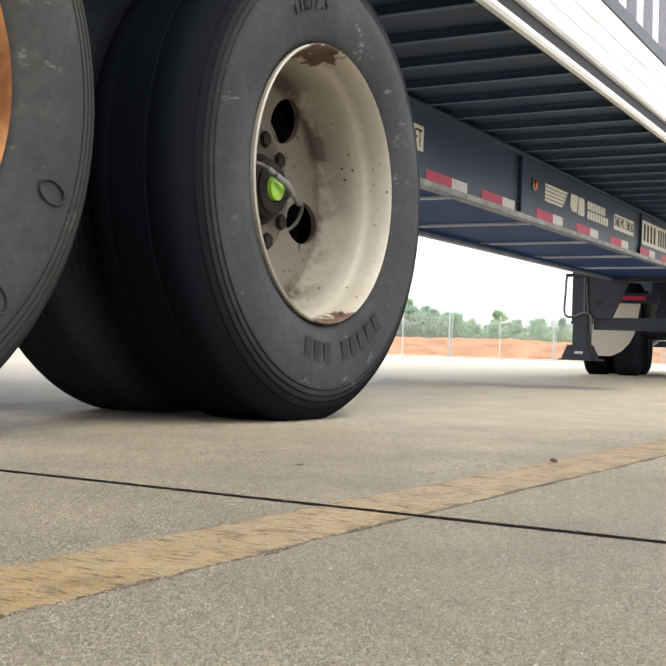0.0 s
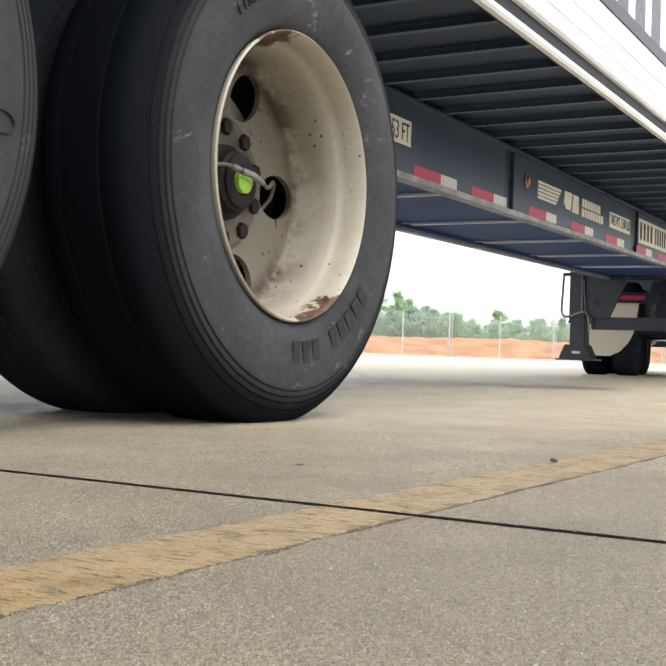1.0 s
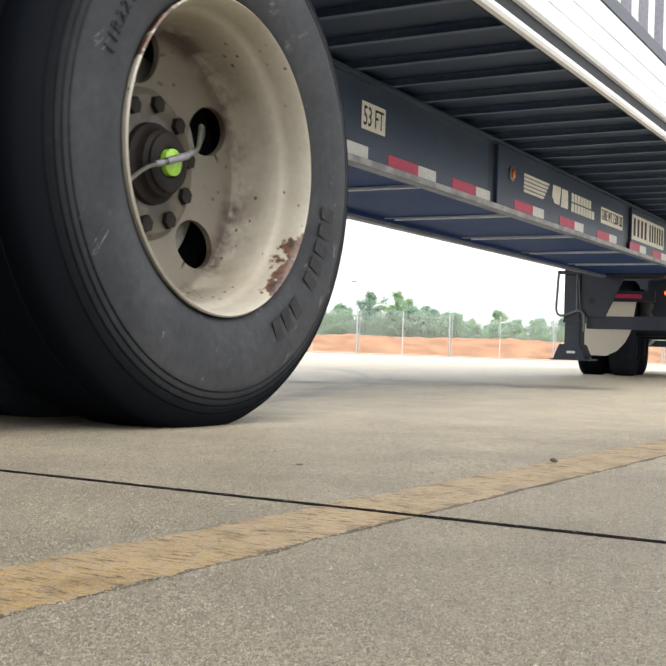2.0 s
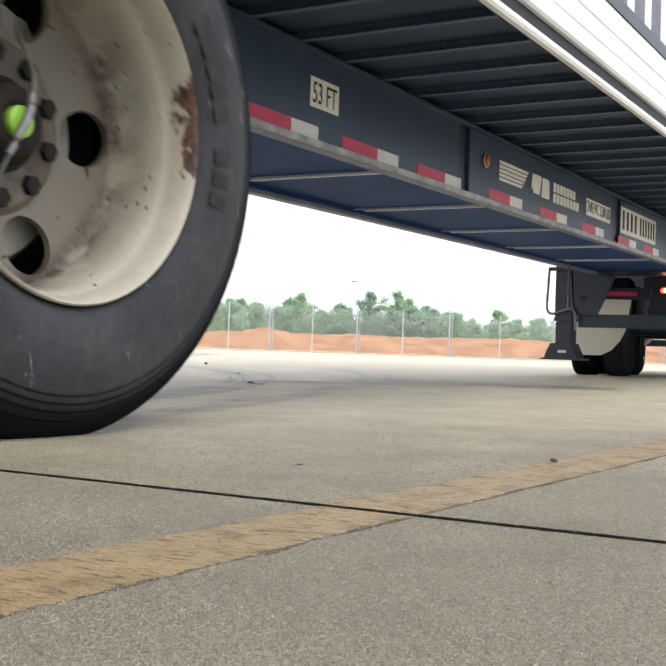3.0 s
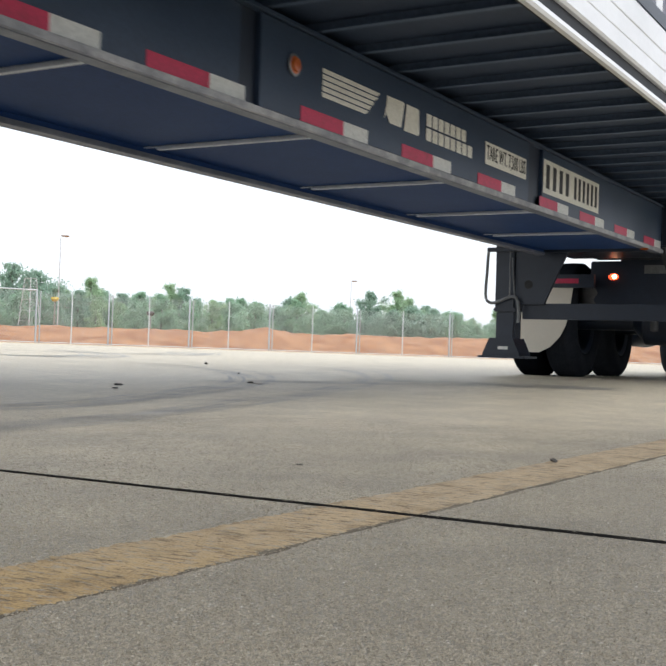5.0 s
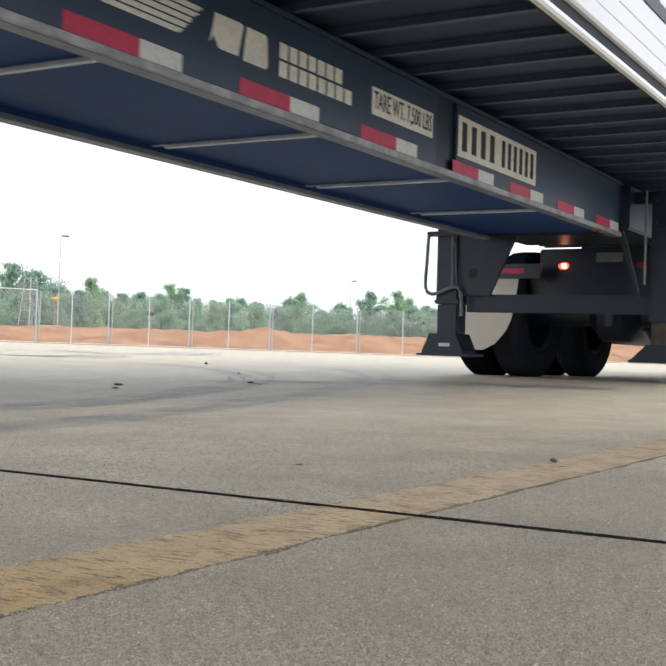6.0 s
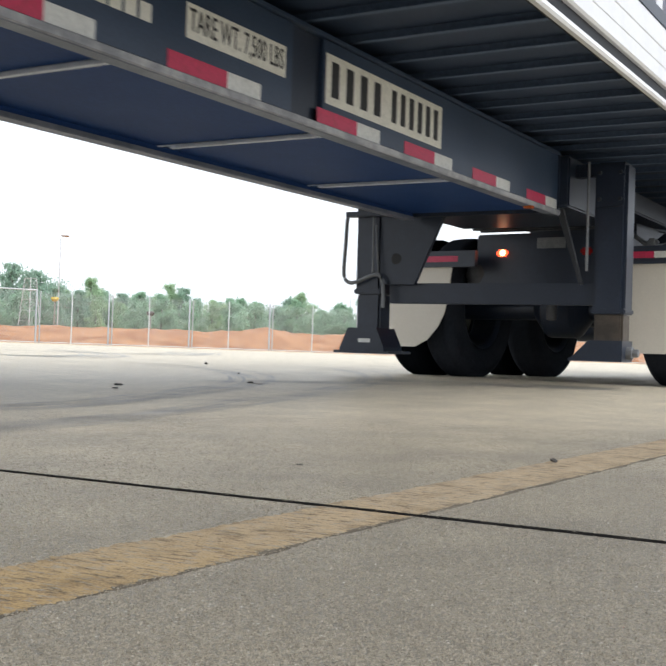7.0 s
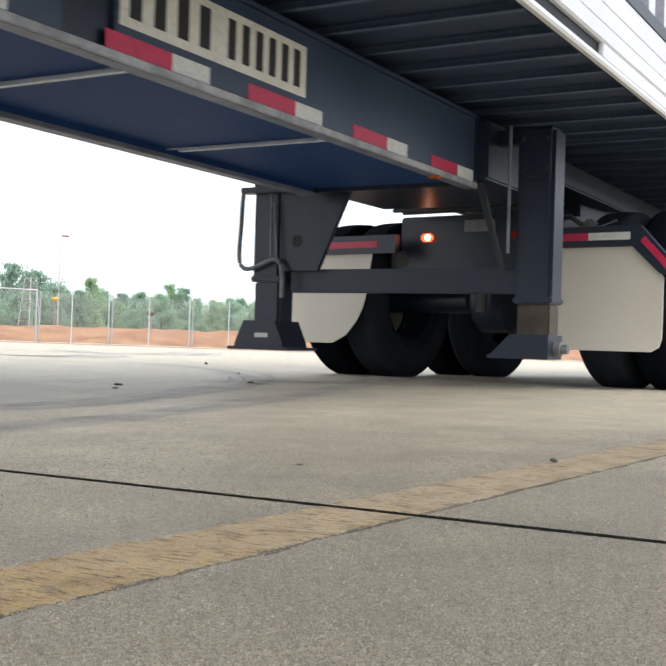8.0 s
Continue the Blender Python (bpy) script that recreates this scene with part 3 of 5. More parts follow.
def rim_bmesh(y0):
    """A disc wheel seen from its hollow side: lip, smooth deep barrel, a flat disc with five hand holes and a raised middle."""
    bm = lathe([(0.284, y0 + 0.020), (0.2925, y0 + 0.012), (0.2935, y0 + 0.003), (0.2905, y0), (0.287, y0 + 0.004), (0.284, y0 + 0.016),
                (0.2810, y0 + 0.024), (0.2795, y0 + 0.044), (0.2775, y0 + 0.054), (0.2735, y0 + 0.062), (0.2700, y0 + 0.070), (0.2690, y0 + 0.100),
                (0.2680, y0 + 0.135), (0.2665, y0 + 0.155), (0.2635, y0 + 0.168), (0.2590, y0 + DISC - DISH)], 128)
    # the conical disc: five sectors, each a net of faces round its hand hole
    for k, (cx, cz) in enumerate(HOLES):
        mid = math.atan2(cz, cx)
        corners = [(r * math.cos(mid + e * math.pi / 5), r * math.sin(mid + e * math.pi / 5)) for r in (0.1475, 0.2595) for e in (-1, 1)]
        turns = sorted([mid + 2 * math.pi * q / 40 for q in range(40)] + [math.atan2(z - cz, x - cx) for x, z in corners], key=lambda a: (a - mid) % (2 * math.pi))
        net = []
        for t in turns:
            dx, dz = math.cos(t), math.sin(t)
            far = 0.05
            while far < 0.25:
                x, z = cx + dx * far, cz + dz * far
                off = (math.atan2(z, x) - mid + math.pi) % (2 * math.pi) - math.pi
                if not (0.1475 < math.hypot(x, z) < 0.2595 and abs(off) < math.pi / 5 + 0.002):
                    break
                far += 0.0002
            pts = [(cx + dx * (0.05 + (far - 0.05) * q / 4), cz + dz * (0.05 + (far - 0.05) * q / 4)) for q in range(5)]
            net.append([bm.verts.new((x, y0 + dished(x, z), z)) for x, z in pts])
        for a, b in zip(net, net[1:] + net[:1]):
            for q in range(4):
                bm.faces.new((a[q], b[q], b[q + 1], a[q + 1]))
    # raised bolting face
    lathe([(0.148, y0 + DISC), (0.142, y0 + DISC - 0.004), (0.136, y0 + DISC - 0.011), (0.130, y0 + DISC - 0.013), (0.074, y0 + DISC - 0.013)], 64, "y", bm)
    bmesh.ops.remove_doubles(bm, verts=bm.verts, dist=2e-5)
    # turned-in edges of the hand holes give the plate its thickness
    for cx, cz in HOLES:
        ring = []
        for i in range(40):
            t = 2 * math.pi * i / 40
            x, z = cx + 0.050 * math.cos(t), cz + 0.050 * math.sin(t)
            ring.append((bm.verts.new((x, y0 + dished(x, z), z)), bm.verts.new((x, y0 + dished(x, z) + 0.013, z))))
        for p, q in zip(ring, ring[1:] + ring[:1]):
            bm.faces.new((p[0], q[0], q[1], p[1]))
    bmesh.ops.remove_doubles(bm, verts=bm.verts, dist=8e-4)
    return bm


def hub_bmesh(y0):
    """Stepped hub: greasy pilot on the disc, long barrel and a ribbed face round the oil cap."""
    h = y0 + DISC - 0.175
    return lathe([(0.080, h + 0.164), (0.078, h + 0.150), (0.070, h + 0.146), (0.066, h + 0.142), (0.064, h + 0.128), (0.056, h + 0.122),
                  (0.056, h + 0.116), (0.047, h + 0.111), (0.030, h + 0.114), (0.026, h + 0.120), (0.0, h + 0.120)], 48)


def bolt_bmesh(r, h):
    bm = bmesh.new()
    bmesh.ops.create_cone(bm, cap_ends=True, segments=6, radius1=r, radius2=r * 0.9, depth=h, matrix=pose(0, 0, 0, 90))
    return bm


def arc_marks(y, radius, size, centre, n, gap, bars=True, words=""):
    """Raised marks standing on a circle of the sidewall, reading from outside; bars, or the words' letters."""
    bm = bmesh.new()
    for k in range(n):
        a = radians(centre) + (k - (n - 1) / 2) * gap * (1 if centre < 0 else -1)
        up = -1 if centre < 0 else 1
        m = Matrix.Translation((radius * math.cos(a), y, radius * math.sin(a))) @ Matrix.Rotation(-(a - (math.pi / 2) * up), 4, "Y") @ pose(0, 0, 0, 90)
        if bars:
            if words[k] != " ":
                w = size * 0.46
                bmesh.ops.create_cube(bm, size=1, matrix=m @ Matrix.Diagonal((w, size, 0.0016, 1)))
        elif words[k] != " ":
            cu = bpy.data.curves.new("glyph", "FONT")
            cu.body, cu.size, cu.extrude, cu.resolution_u, cu.align_x = words[k], size, 0.0012, 1, "CENTER"
            tmp = new("glyph", cu)
            bpy.context.view_layer.update()
            me = bpy.data.meshes.new_from_object(tmp.evaluated_get(bpy.context.evaluated_depsgraph_get()))
            bpy.data.objects.remove(tmp)
            me.transform(m @ Matrix.Translation((0, -size * 0.35, 0)))
            bm.from_mesh(me)
    return bm


TREAD = worn("tread_rubber", (0.022, 0.026, 0.033), (0.032, 0.036, 0.044), 5, 0.42, 0.72, 0.9, 0, 0.08, 60, 0.08)
TREAD.node_tree.nodes["Principled BSDF"].inputs["IOR"].default_value = 1.2
INNER_DISC = worn("grey_inner_disc", (0.30, 0.29, 0.26), (0.38, 0.36, 0.32), 9, 0.4, 0.7, 0.6)
SIDE_MARK = worn("worn_raised_rubber", (0.014, 0.015, 0.017), (0.028, 0.029, 0.031), 30, 0.4, 0.7, 0.75, 0, 0.3)


GREASY = worn("greasy_brown_steel", (0.010, 0.009, 0.009), (0.026, 0.020, 0.017), 14, 0.4, 0.7, 0.6, 0, 0.15, 80, 0.3)
WHEELS = []     # (wheel object, x, side) for the rolling


def build_wheel(parent, x, side, rusty=0, z=WHEEL_Z, face=1.20, detailed=True):
    """Dual wheel: outer and inner tyre on disc wheels; side -1 is the near side. The wheel's origin is on its axle."""
    y0 = -face
    turn = pose(x, 0, z) if side < 0 else pose(x, 0, z, 0, 0, 180)
    rim = part("wheel", rim_bmesh(y0), RIM if not rusty else [RIM_RUSTY], parent, "cream painted steel disc wheel with rust blotches" if not rusty else "rust-covered steel disc wheel", True, turn)
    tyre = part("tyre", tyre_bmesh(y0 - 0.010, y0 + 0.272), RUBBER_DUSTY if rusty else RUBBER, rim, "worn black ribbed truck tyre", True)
    if detailed:
        bolt = bolt_bmesh(0.0190, 0.010)
        first = part("wheel_nut", bolt, GREASY, rim, "", False, pose(0.118, y0 + DISC - 0.0175, 0))
        for k in range(1, 10):
            o = new("wheel_nut", first.data)
            o.parent = rim
            o.matrix_basis = pose(0.118 * math.cos(k * 0.628), y0 + DISC - 0.0175, 0.118 * math.sin(k * 0.628))
        if x > 0 and side < 0:
            for k, ch in enumerate("AAA AAAAA"):
                if ch != " ":
                    part("sidewall_mark", arc_marks(y0 - 0.0085, 0.360, 0.058, -84, 9, 0.112, True, "".join(c if q == k else " " for q, c in enumerate("AAA AAAAA"))), SIDE_MARK, rim, "raised block mark on the sidewall")
            part("size_mark", arc_marks(y0 - 0.0105, 0.372, 0.036, 104, 7, 0.058, False, "11R22.5"), SIDE_MARK, rim, "raised tyre size lettering")
        if x < 0 and side < 0:
            ring = [(0.385 + 0.026 * math.cos(a), 0.016 * math.sin(a)) for a in [2 * math.pi * q / 32 for q in range(33)]]
            for ang in (-24, -52):
                c, sn = math.cos(radians(ang)), math.sin(radians(ang))
                part("sidewall_oval", tube([(u * c - v * sn, y0 - 0.0105, u * sn + v * c) for u, v in ring], 0.0022, 6), SIDE_MARK, rim, "raised oval mark on the sidewall")
    part("inner_tyre", tyre_bmesh(y0 + 0.305, y0 + 0.585), TREAD, rim, "", True)
    part("inner_disc", lathe([(0.250, y0 + 0.34), (0.243, y0 + 0.275), (0.225, y0 + 0.245), (0.10, y0 + 0.238)], 64), INNER_DISC, rim, "grey inner disc behind the hand holes", True)
    part("inner_rim", lathe([(0.292, y0 + 0.33), (0.284, y0 + 0.34), (0.262, y0 + 0.36), (0.255, y0 + 0.42), (0.262, y0 + 0.54), (0.292, y0 + 0.565)], 64), STEEL_DARK, rim, "", True)
    part("hub", hub_bmesh(y0), GREASY, rim, "dark greasy hub with studs", True)
    if detailed:
        c = y0 + DISC - 0.175
        part("hub_cap", lathe([(0.026, c + 0.120), (0.026, c + 0.106), (0.021, c + 0.102), (0.0, c + 0.101)], 32), CAP_GREEN, rim, "lime green hub oil cap", True)
        hose = curve_points([(-0.235, c + 0.165, 0.05), (-0.16, c + 0.13, 0.052), (-0.085, c + 0.105, 0.05), (-0.045, c + 0.092, 0.034), (0.0, c + 0.086, 0.012), (0.035, c + 0.090, -0.008), (0.075, c + 0.104, -0.028), (0.115, c + 0.120, -0.030),
                             (0.150, c + 0.135, -0.028), (0.172, c + 0.150, -0.045), (0.168, c + 0.165, -0.072), (0.140, c + 0.185, -0.095), (0.10, c + 0.20, -0.10)], 6)
        part("inflation_hose", tube(hose, 0.0042, 8), HOSE, rim, "grey tyre inflation hose", True)
        part("hose_fitting", tube([(-0.030, c + 0.091, 0.026), (0.0, c + 0.084, 0.010), (0.022, c + 0.087, -0.003)], 0.0075, 10), GALV_DULL, rim, "bright metal fitting", True)
        part("hose_collar", tube([(-0.055, c + 0.096, 0.040), (-0.038, c + 0.092, 0.030)], 0.0066, 10), GALV_DULL, rim, "", True)
        part("hose_collar", tube([(0.026, c + 0.089, -0.005), (0.042, c + 0.093, -0.012)], 0.0064, 10), GALV_DULL, rim, "", True)
    WHEELS.append((rim, x, side, z))
    return rim


# ---- the container chassis ----
BEAM_Y, FLANGE_IN = 0.445, 0.400      # outer web face and inner flange edge, from the centre line
B0, B1 = 0.830, 1.145                 # underside and top of the main beams
X_END = 8.957                         # front end of the deep beams
TAPE = [2.162, 2.790, 3.425, 4.176, 4.907, 5.652, 6.448, 7.110, 7.791, 8.481]   # where each red and white pair begins


CROSS = [-1.2, -0.08, 1.04] + [2.165 + 1.122 * k for k in range(6)]
# sky highlight on the cross members, put in as a very pale colour
SKY_GLINT = worn("sky_glint_steel", (0.66, 0.70, 0.78), (0.76, 0.79, 0.85), 9, 0.4, 0.7, 0.4, 0, 0.6, 120, 0.1)
FLANGE_UNDER = worn("grey_scuffed_underside", (0.12, 0.138, 0.185), (0.21, 0.228, 0.28), 7, 0.40, 0.66, 0.45, 0, 0.5, 120, 0.15)


def build_chassis():
    root = new("container_chassis")
    tagged(root, "dark navy steel container chassis trailer with red and white tape", "trailer")
    for s in (-1, 1):
        y_out, y_in = s * BEAM_Y, s * FLANGE_IN
        # web, with two plated lengths standing proud
        bm = boxes((-1.6, X_END, min(s * 0.425, s * 0.4105), max(s * 0.425, s * 0.4105), B0 + 0.0025, B1 - 0.011))
        part("beam_web", bm, BELLY_BLUE, root)
        for x0, x1 in ((-1.6, 3.852), (3.935, 6.290), (6.482, X_END)):
            d = 0.016 if x1 < 3.9 else 0.0
            a, b = s * 0.4255, s * (BEAM_Y - d)
            part("side_plate", boxes((x0, x1, min(a, b), max(a, b), B0 + 0.012, B1 - 0.012), bevel=0.003), STEEL_BLUE, root)
        # strips in the gaps between plates, painted dark for the step's shade
        for x0, x1 in ((3.8525, 3.9345), (6.2905, 6.4815)):
            part("shade_strip", boxes((x0, x1, min(s * 0.4255, s * 0.4285), max(s * 0.4255, s * 0.4285), B0 + 0.012, B1 - 0.012)), STEEL_DARK, root)
        for z0, z1, nm, mt in ((B0 - 0.018, B0 + 0.002, "bottom_flange", FLANGE_UNDER), (B1 - 0.010, B1 + 0.006, "top_flange", STEEL_BLUE)):
            part(nm, boxes((-1.6, X_END, min(s * 0.455, y_in), max(s * 0.455, y_in), z0, z1), bevel=0.003), mt, root)
        part("flange_edge", boxes((-1.6, X_END, min(s * 0.4555, s * 0.463), max(s * 0.4555, s * 0.463), B0 - 0.018, B0 + 0.008), bevel=0.003), FLANGE, root, "scuffed lower flange edge, lightened for its highlight")
        # gooseneck beam going on to the front, shallower
        part("gooseneck_beam", boxes((X_END - 0.05, 13.2, min(y_in, s * 0.44), max(y_in, s * 0.44), B1 - 0.10, B1 + 0.004), bevel=0.004), STEEL_DARK, root)
        # reflective tape
        for x in TAPE:
            yo = s * (BEAM_Y - (0.016 if x < 3.8 else 0))
            for u0, u1, mt, nm in ((0, 0.279, TAPE_RED, "red_tape"), (0.279, 0.457, TAPE_WHITE, "white_tape")):
                part(nm, boxes((x + u0, x + u1, yo, yo + s * 0.0015, B0 + 0.014, B0 + 0.064)), mt, root)
        part("white_tape", boxes((1.75, 1.95, s * (BEAM_Y - 0.016), s * (BEAM_Y - 0.0145), B0 + 0.014, B0 + 0.064)), TAPE_WHITE, root)
    # thin cross members between the beams, over a nearly flush belly plate
    for x in CROSS:
        part("cross_member", boxes((x - 0.009, x + 0.009, -0.398, 0.335, B0 + 0.004, B0 + 0.014), (x - 0.004, x + 0.004, -0.398, 0.398, B0 + 0.0145, B0 + 0.0205), bevel=0.0015), SKY_GLINT, root, "thin cross member, pale with a sky highlight painted in")
    part("belly_plate", boxes((-1.2, X_END, -0.41, 0.41, B0 + 0.021, B0 + 0.031)), BELLY_BLUE, root)
    # front bolster under the beams' end
    part("end_plate", boxes((X_END, X_END + 0.02, -0.45, 0.45, B0 + 0.0, B1), bevel=0.003), STEEL_DARK, root)
    part("coupler_box", boxes((X_END + 0.02, 9.9, -0.50, 0.50, 0.86, B1 - 0.012), bevel=0.01), STEEL_DARK, root)
    part("coupler_plate", boxes((9.9, 12.4, -0.50, 0.50, 0.985, 1.04), bevel=0.01), STEEL_DARK, root)
    # axles
    for x in (-0.58, 0.62):
        bm = lathe([(0.0, -0.9), (0.063, -0.9), (0.063, 0.9), (0.0, 0.9)], 24)
        part("axle", bm, STEEL_DARK, root, m=pose(x, 0, WHEEL_Z), smooth=True)
        for s in (-1, 1):
            part("brake_drum", lathe([(0.05, s * 0.62), (0.2, s * 0.62), (0.205, s * 0.60), (0.205, s * 0.40), (0.05, s * 0.40)], 32), STEEL_DARK, root, m=pose(x, 0, WHEEL_Z), smooth=True)
            part("hanger", boxes((x - 0.06, x + 0.06, s * 0.36, s * 0.44, WHEEL_Z, B0), bevel=0.005), STEEL_DARK, root)
            build_wheel(root, x, s, rusty=(x < 0))
    part("slider_frame", boxes((-1.3, 1.3, -0.50, -0.40, B0 - 0.14, B0 - 0.018), (-1.3, 1.3, 0.40, 0.50, B0 - 0.14, B0 - 0.018), bevel=0.005), STEEL_DARK, root)
    # plates with writing on the near side
    y = -BEAM_Y - 0.0005
    side_on = lambda x, z, yy: Matrix.Translation((x, yy, z)) @ pose(0, 0, 0, 90)

    def plate(x0, x1, z0, z1, yy):
        return part("number_plate" if x1 - x0 > 0.9 else "sign_plate", boxes((x0, x1, yy - 0.0015, yy + 0.0005, z0, z1), bevel=0.0004), SIGN_CREAM, root, "cream plate with black characters")
    yp = y + 0.016
    plate(2.559, 2.756, 0.957, 1.061, yp)
    lettering("size_writing", "53 FT", 0.074, side_on(2.575, 0.972, yp - 0.002), INK, root, 0.164)
    plate(5.730, 6.246, 0.945, 1.045, y)
    lettering("weight_writing", "TARE WT. 7,500 LBS", 0.076, side_on(5.744, 0.957, y - 0.002), INK, root, 0.488)
    plate(6.500, 7.450, 0.917, 1.089, y)
    for x0 in [6.530 + 0.104 * k for k in range(4)] + [6.985 + 0.0755 * k for k in range(6)]:
        w = 0.050 if x0 < 6.95 else 0.038
        part("number_bar", boxes((x0 + 0.008, x0 + 0.008 + w, y - 0.003, y - 0.001, 0.944, 1.066)), INK, root)
    # company mark: five stripes ending in a ragged slant, a block shape and two lines of bars
    rnd = random.Random(4)
    for k in range(5):
        z = 1.045 - 0.0203 * k
        x1 = 4.722 - 0.022 * k
        edge = [(x1 - 0.022 * q / 5 + rnd.uniform(-0.006, 0.006), z - 0.0148 * q / 5) for q in range(6)]
        part("mark_stripe", prism([(4.306, z), *edge, (4.306, z - 0.0148)], 0.001, lambda u, v, w: (u, y - 0.0016 + w, v)), SIGN_CREAM, root, "cream stripe of the company mark")
    for q in ([(4.775, 1.050), (4.905, 1.052), (4.918, 1.046), (4.893, 0.952), (4.800, 0.952), (4.770, 0.985), (4.752, 0.960), (4.768, 1.010)],
              [(4.935, 1.050), (5.036, 1.050), (5.045, 1.040), (5.052, 0.956), (5.040, 0.946), (4.918, 0.946)]):
        part("mark_block", prism(q, 0.001, lambda u, v, w: (u, y - 0.0016 + w, v)), SIGN_CREAM, root)
    for z, n, x1 in ((1.001, 7, 5.520), (0.943, 8, 5.590)):
        step = (x1 - 5.116) / n
        for k in range(n):
            part("name_bar", boxes((5.116 + step * k, 5.116 + step * (k + 0.80), y - 0.0015, y - 0.0003, z, z + 0.049)), SIGN_CREAM, root)
    # marker lamps
    def lamp(x, z, mat, r=0.03):
        part("marker_lamp", lathe([(r * 1.25, y), (r * 1.25, y - 0.008), (r, y - 0.010), (r * 0.9, y - 0.018), (0, y - 0.022)], 24), [mat], root, "round amber marker lamp", True, pose(x, 0, z))
    lamp(4.123, 1.012, LAMP_AMBER, 0.023)
    part("lamp_ring", lathe([(0.030, y), (0.036, y - 0.002), (0.036, y - 0.007), (0.029, y - 0.009)], 24), GALV_DULL, root, "", True, pose(4.123, 0, 1.012))
    part("marker_lamp", boxes((8.51, 8.555, y - 0.020, y + 0.03, B0 - 0.030, B0 - 0.0165), bevel=0.005), LAMP_AMBER, root, "small amber side marker lamp")
    build_landing_gear(root)
    return root


def build_landing_gear(root):
    x = 9.130
    for s in (-1, 1):
        yc = -0.706 if s < 0 else 0.738
        leg = part("landing_leg", boxes((x - 0.085, x + 0.085, yc - 0.088, yc + 0.088, 0.30 if s < 0 else 0.40, 1.10), bevel=0.020), STEEL_DARK, root)
        part("leg_collar", boxes((x - 0.090, x + 0.090, yc - 0.093, yc + 0.093, 0.292 if s < 0 else 0.392, 0.325 if s < 0 else 0.425), bevel=0.008), STEEL_DARK, leg)
        part("leg_ram", boxes((x - 0.072, x + 0.072, yc - 0.078, yc + 0.078, 0.06, 0.30 if s < 0 else 0.40), bevel=0.012), RAM if s < 0 else STEEL_DARK, root, "bare brown-grey steel lower leg" if s < 0 else "")
        part("mounting_plate", boxes((x - 0.10, x - 0.0855, yc - 0.075, yc + 0.075, 0.86, 1.08), bevel=0.004), STEEL_DARK, root)
        for zz in (0.90, 1.04):
            for yy in (-0.055, 0.055):
                part("bolt", lathe([(0.0, x - 0.112), (0.011, x - 0.111), (0.012, x - 0.100)], 6, "x"), GUSSET, root, m=pose(0, yc + yy, zz))
        if s > 0:
            # deep pressed shoe with a flat sole
            out = [(-0.150, 0.0), (0.150, 0.0), (0.146, 0.022), (0.095, 0.135), (-0.095, 0.135), (-0.146, 0.022)]
            part("sand_shoe", prism(out, 0.24, lambda u, v, w: (x - 0.12 + w, yc + 0.012 + u, 0.056 + v)), STEEL_DARK, root)
            part("shoe_plate", boxes((x - 0.145, x + 0.145, yc - 0.185, yc + 0.190, 0.040, 0.056), bevel=0.003), STEEL_DARK, root)
            part("shoe_label", boxes((x - 0.1215, x - 0.1203, yc - 0.045, yc + 0.035, 0.105, 0.128)), TAPE_WHITE, root)
        else:
            # this leg's shoe is broken off on the outside, with the bare cross pin showing
            part("foot_pan", prism([(-0.086, 0.0), (0.205, 0.0), (0.205, 0.012), (0.185, 0.022), (0.095, 0.112), (-0.086, 0.112)], 0.20, lambda u, v, w: (x - 0.10 + w, yc + u, 0.040 + v)), STEEL_DARK, root)
            part("foot_pin", lathe([(0.0, yc - 0.150), (0.020, yc - 0.148), (0.022, yc - 0.140), (0.022, yc - 0.118), (0.034, yc - 0.116), (0.034, yc - 0.079), (0.0, yc - 0.078)], 20), GALV_DULL, root, "dull steel cross pin", True, pose(x, 0, 0.088))
        # gusset from the beam down to the leg
        g = [(0.25, 1.10), (0.25, 0.86), (0.434, 0.45), (0.66, 0.45), (0.66, 1.10)] if s > 0 else [(-0.385, 1.10), (-0.40, 0.88), (-0.545, 0.45), (-0.56, 0.45), (-0.44, 0.88), (-0.425, 1.10)]
        part("gusset", prism(g, 0.03, lambda u, v, w: (x - 0.08 + w, u, v)), STEEL_DARK if s > 0 else GUSSET, root)
        part("brace_bar", boxes((x - 0.04, x + 0.02, min(s * 0.64, s * 0.3), max(s * 0.64, s * 0.3), 1.03, 1.10), bevel=0.004), STEEL_DARK, root)
    part("gusset_hole", lathe([(0.0, x - 0.0815), (0.030, x - 0.0812), (0.033, x - 0.0805)], 20, "x"), INK, root, "", False, pose(0, 0.555, 0.60))
    part("leg_cross_bar", boxes((x - 0.03, x + 0.03, -0.62, 0.62, 0.340, 0.460), bevel=0.006), STEEL_DARK, root)
    # crank handle hanging on the far leg
    h = x - 0.115
    c = curve_points([(h, 0.855, 0.875), (h, 0.868, 0.85), (h, 0.874, 0.80), (h, 0.878, 0.7), (h, 0.886, 0.52), (h, 0.86, 0.465), (h, 0.80, 0.462), (h, 0.68, 0.505), (h, 0.632, 0.485), (h, 0.618, 0.42), (h, 0.616, 0.31)], 6)
    part("crank_handle", tube(c, 0.012, 8), GALV_DULL, root, "dull grey bent crank handle", True)
    part("handle_bracket", boxes((h - 0.02, h + 0.05, 0.44, 0.875, 0.850, 0.880), bevel=0.004), STEEL_DARK, root)
    part("hydraulic_pipe", tube([(h, 0.695, 1.10), (h, 0.690, 0.50)], 0.006, 8), GALV_DULL, root, "", True)
    part("hydraulic_pipe", tube([(h, 0.675, 0.80), (h, 0.662, 0.62), (h, 0.652, 0.50)], 0.005, 8), GALV_DULL, root, "", True)
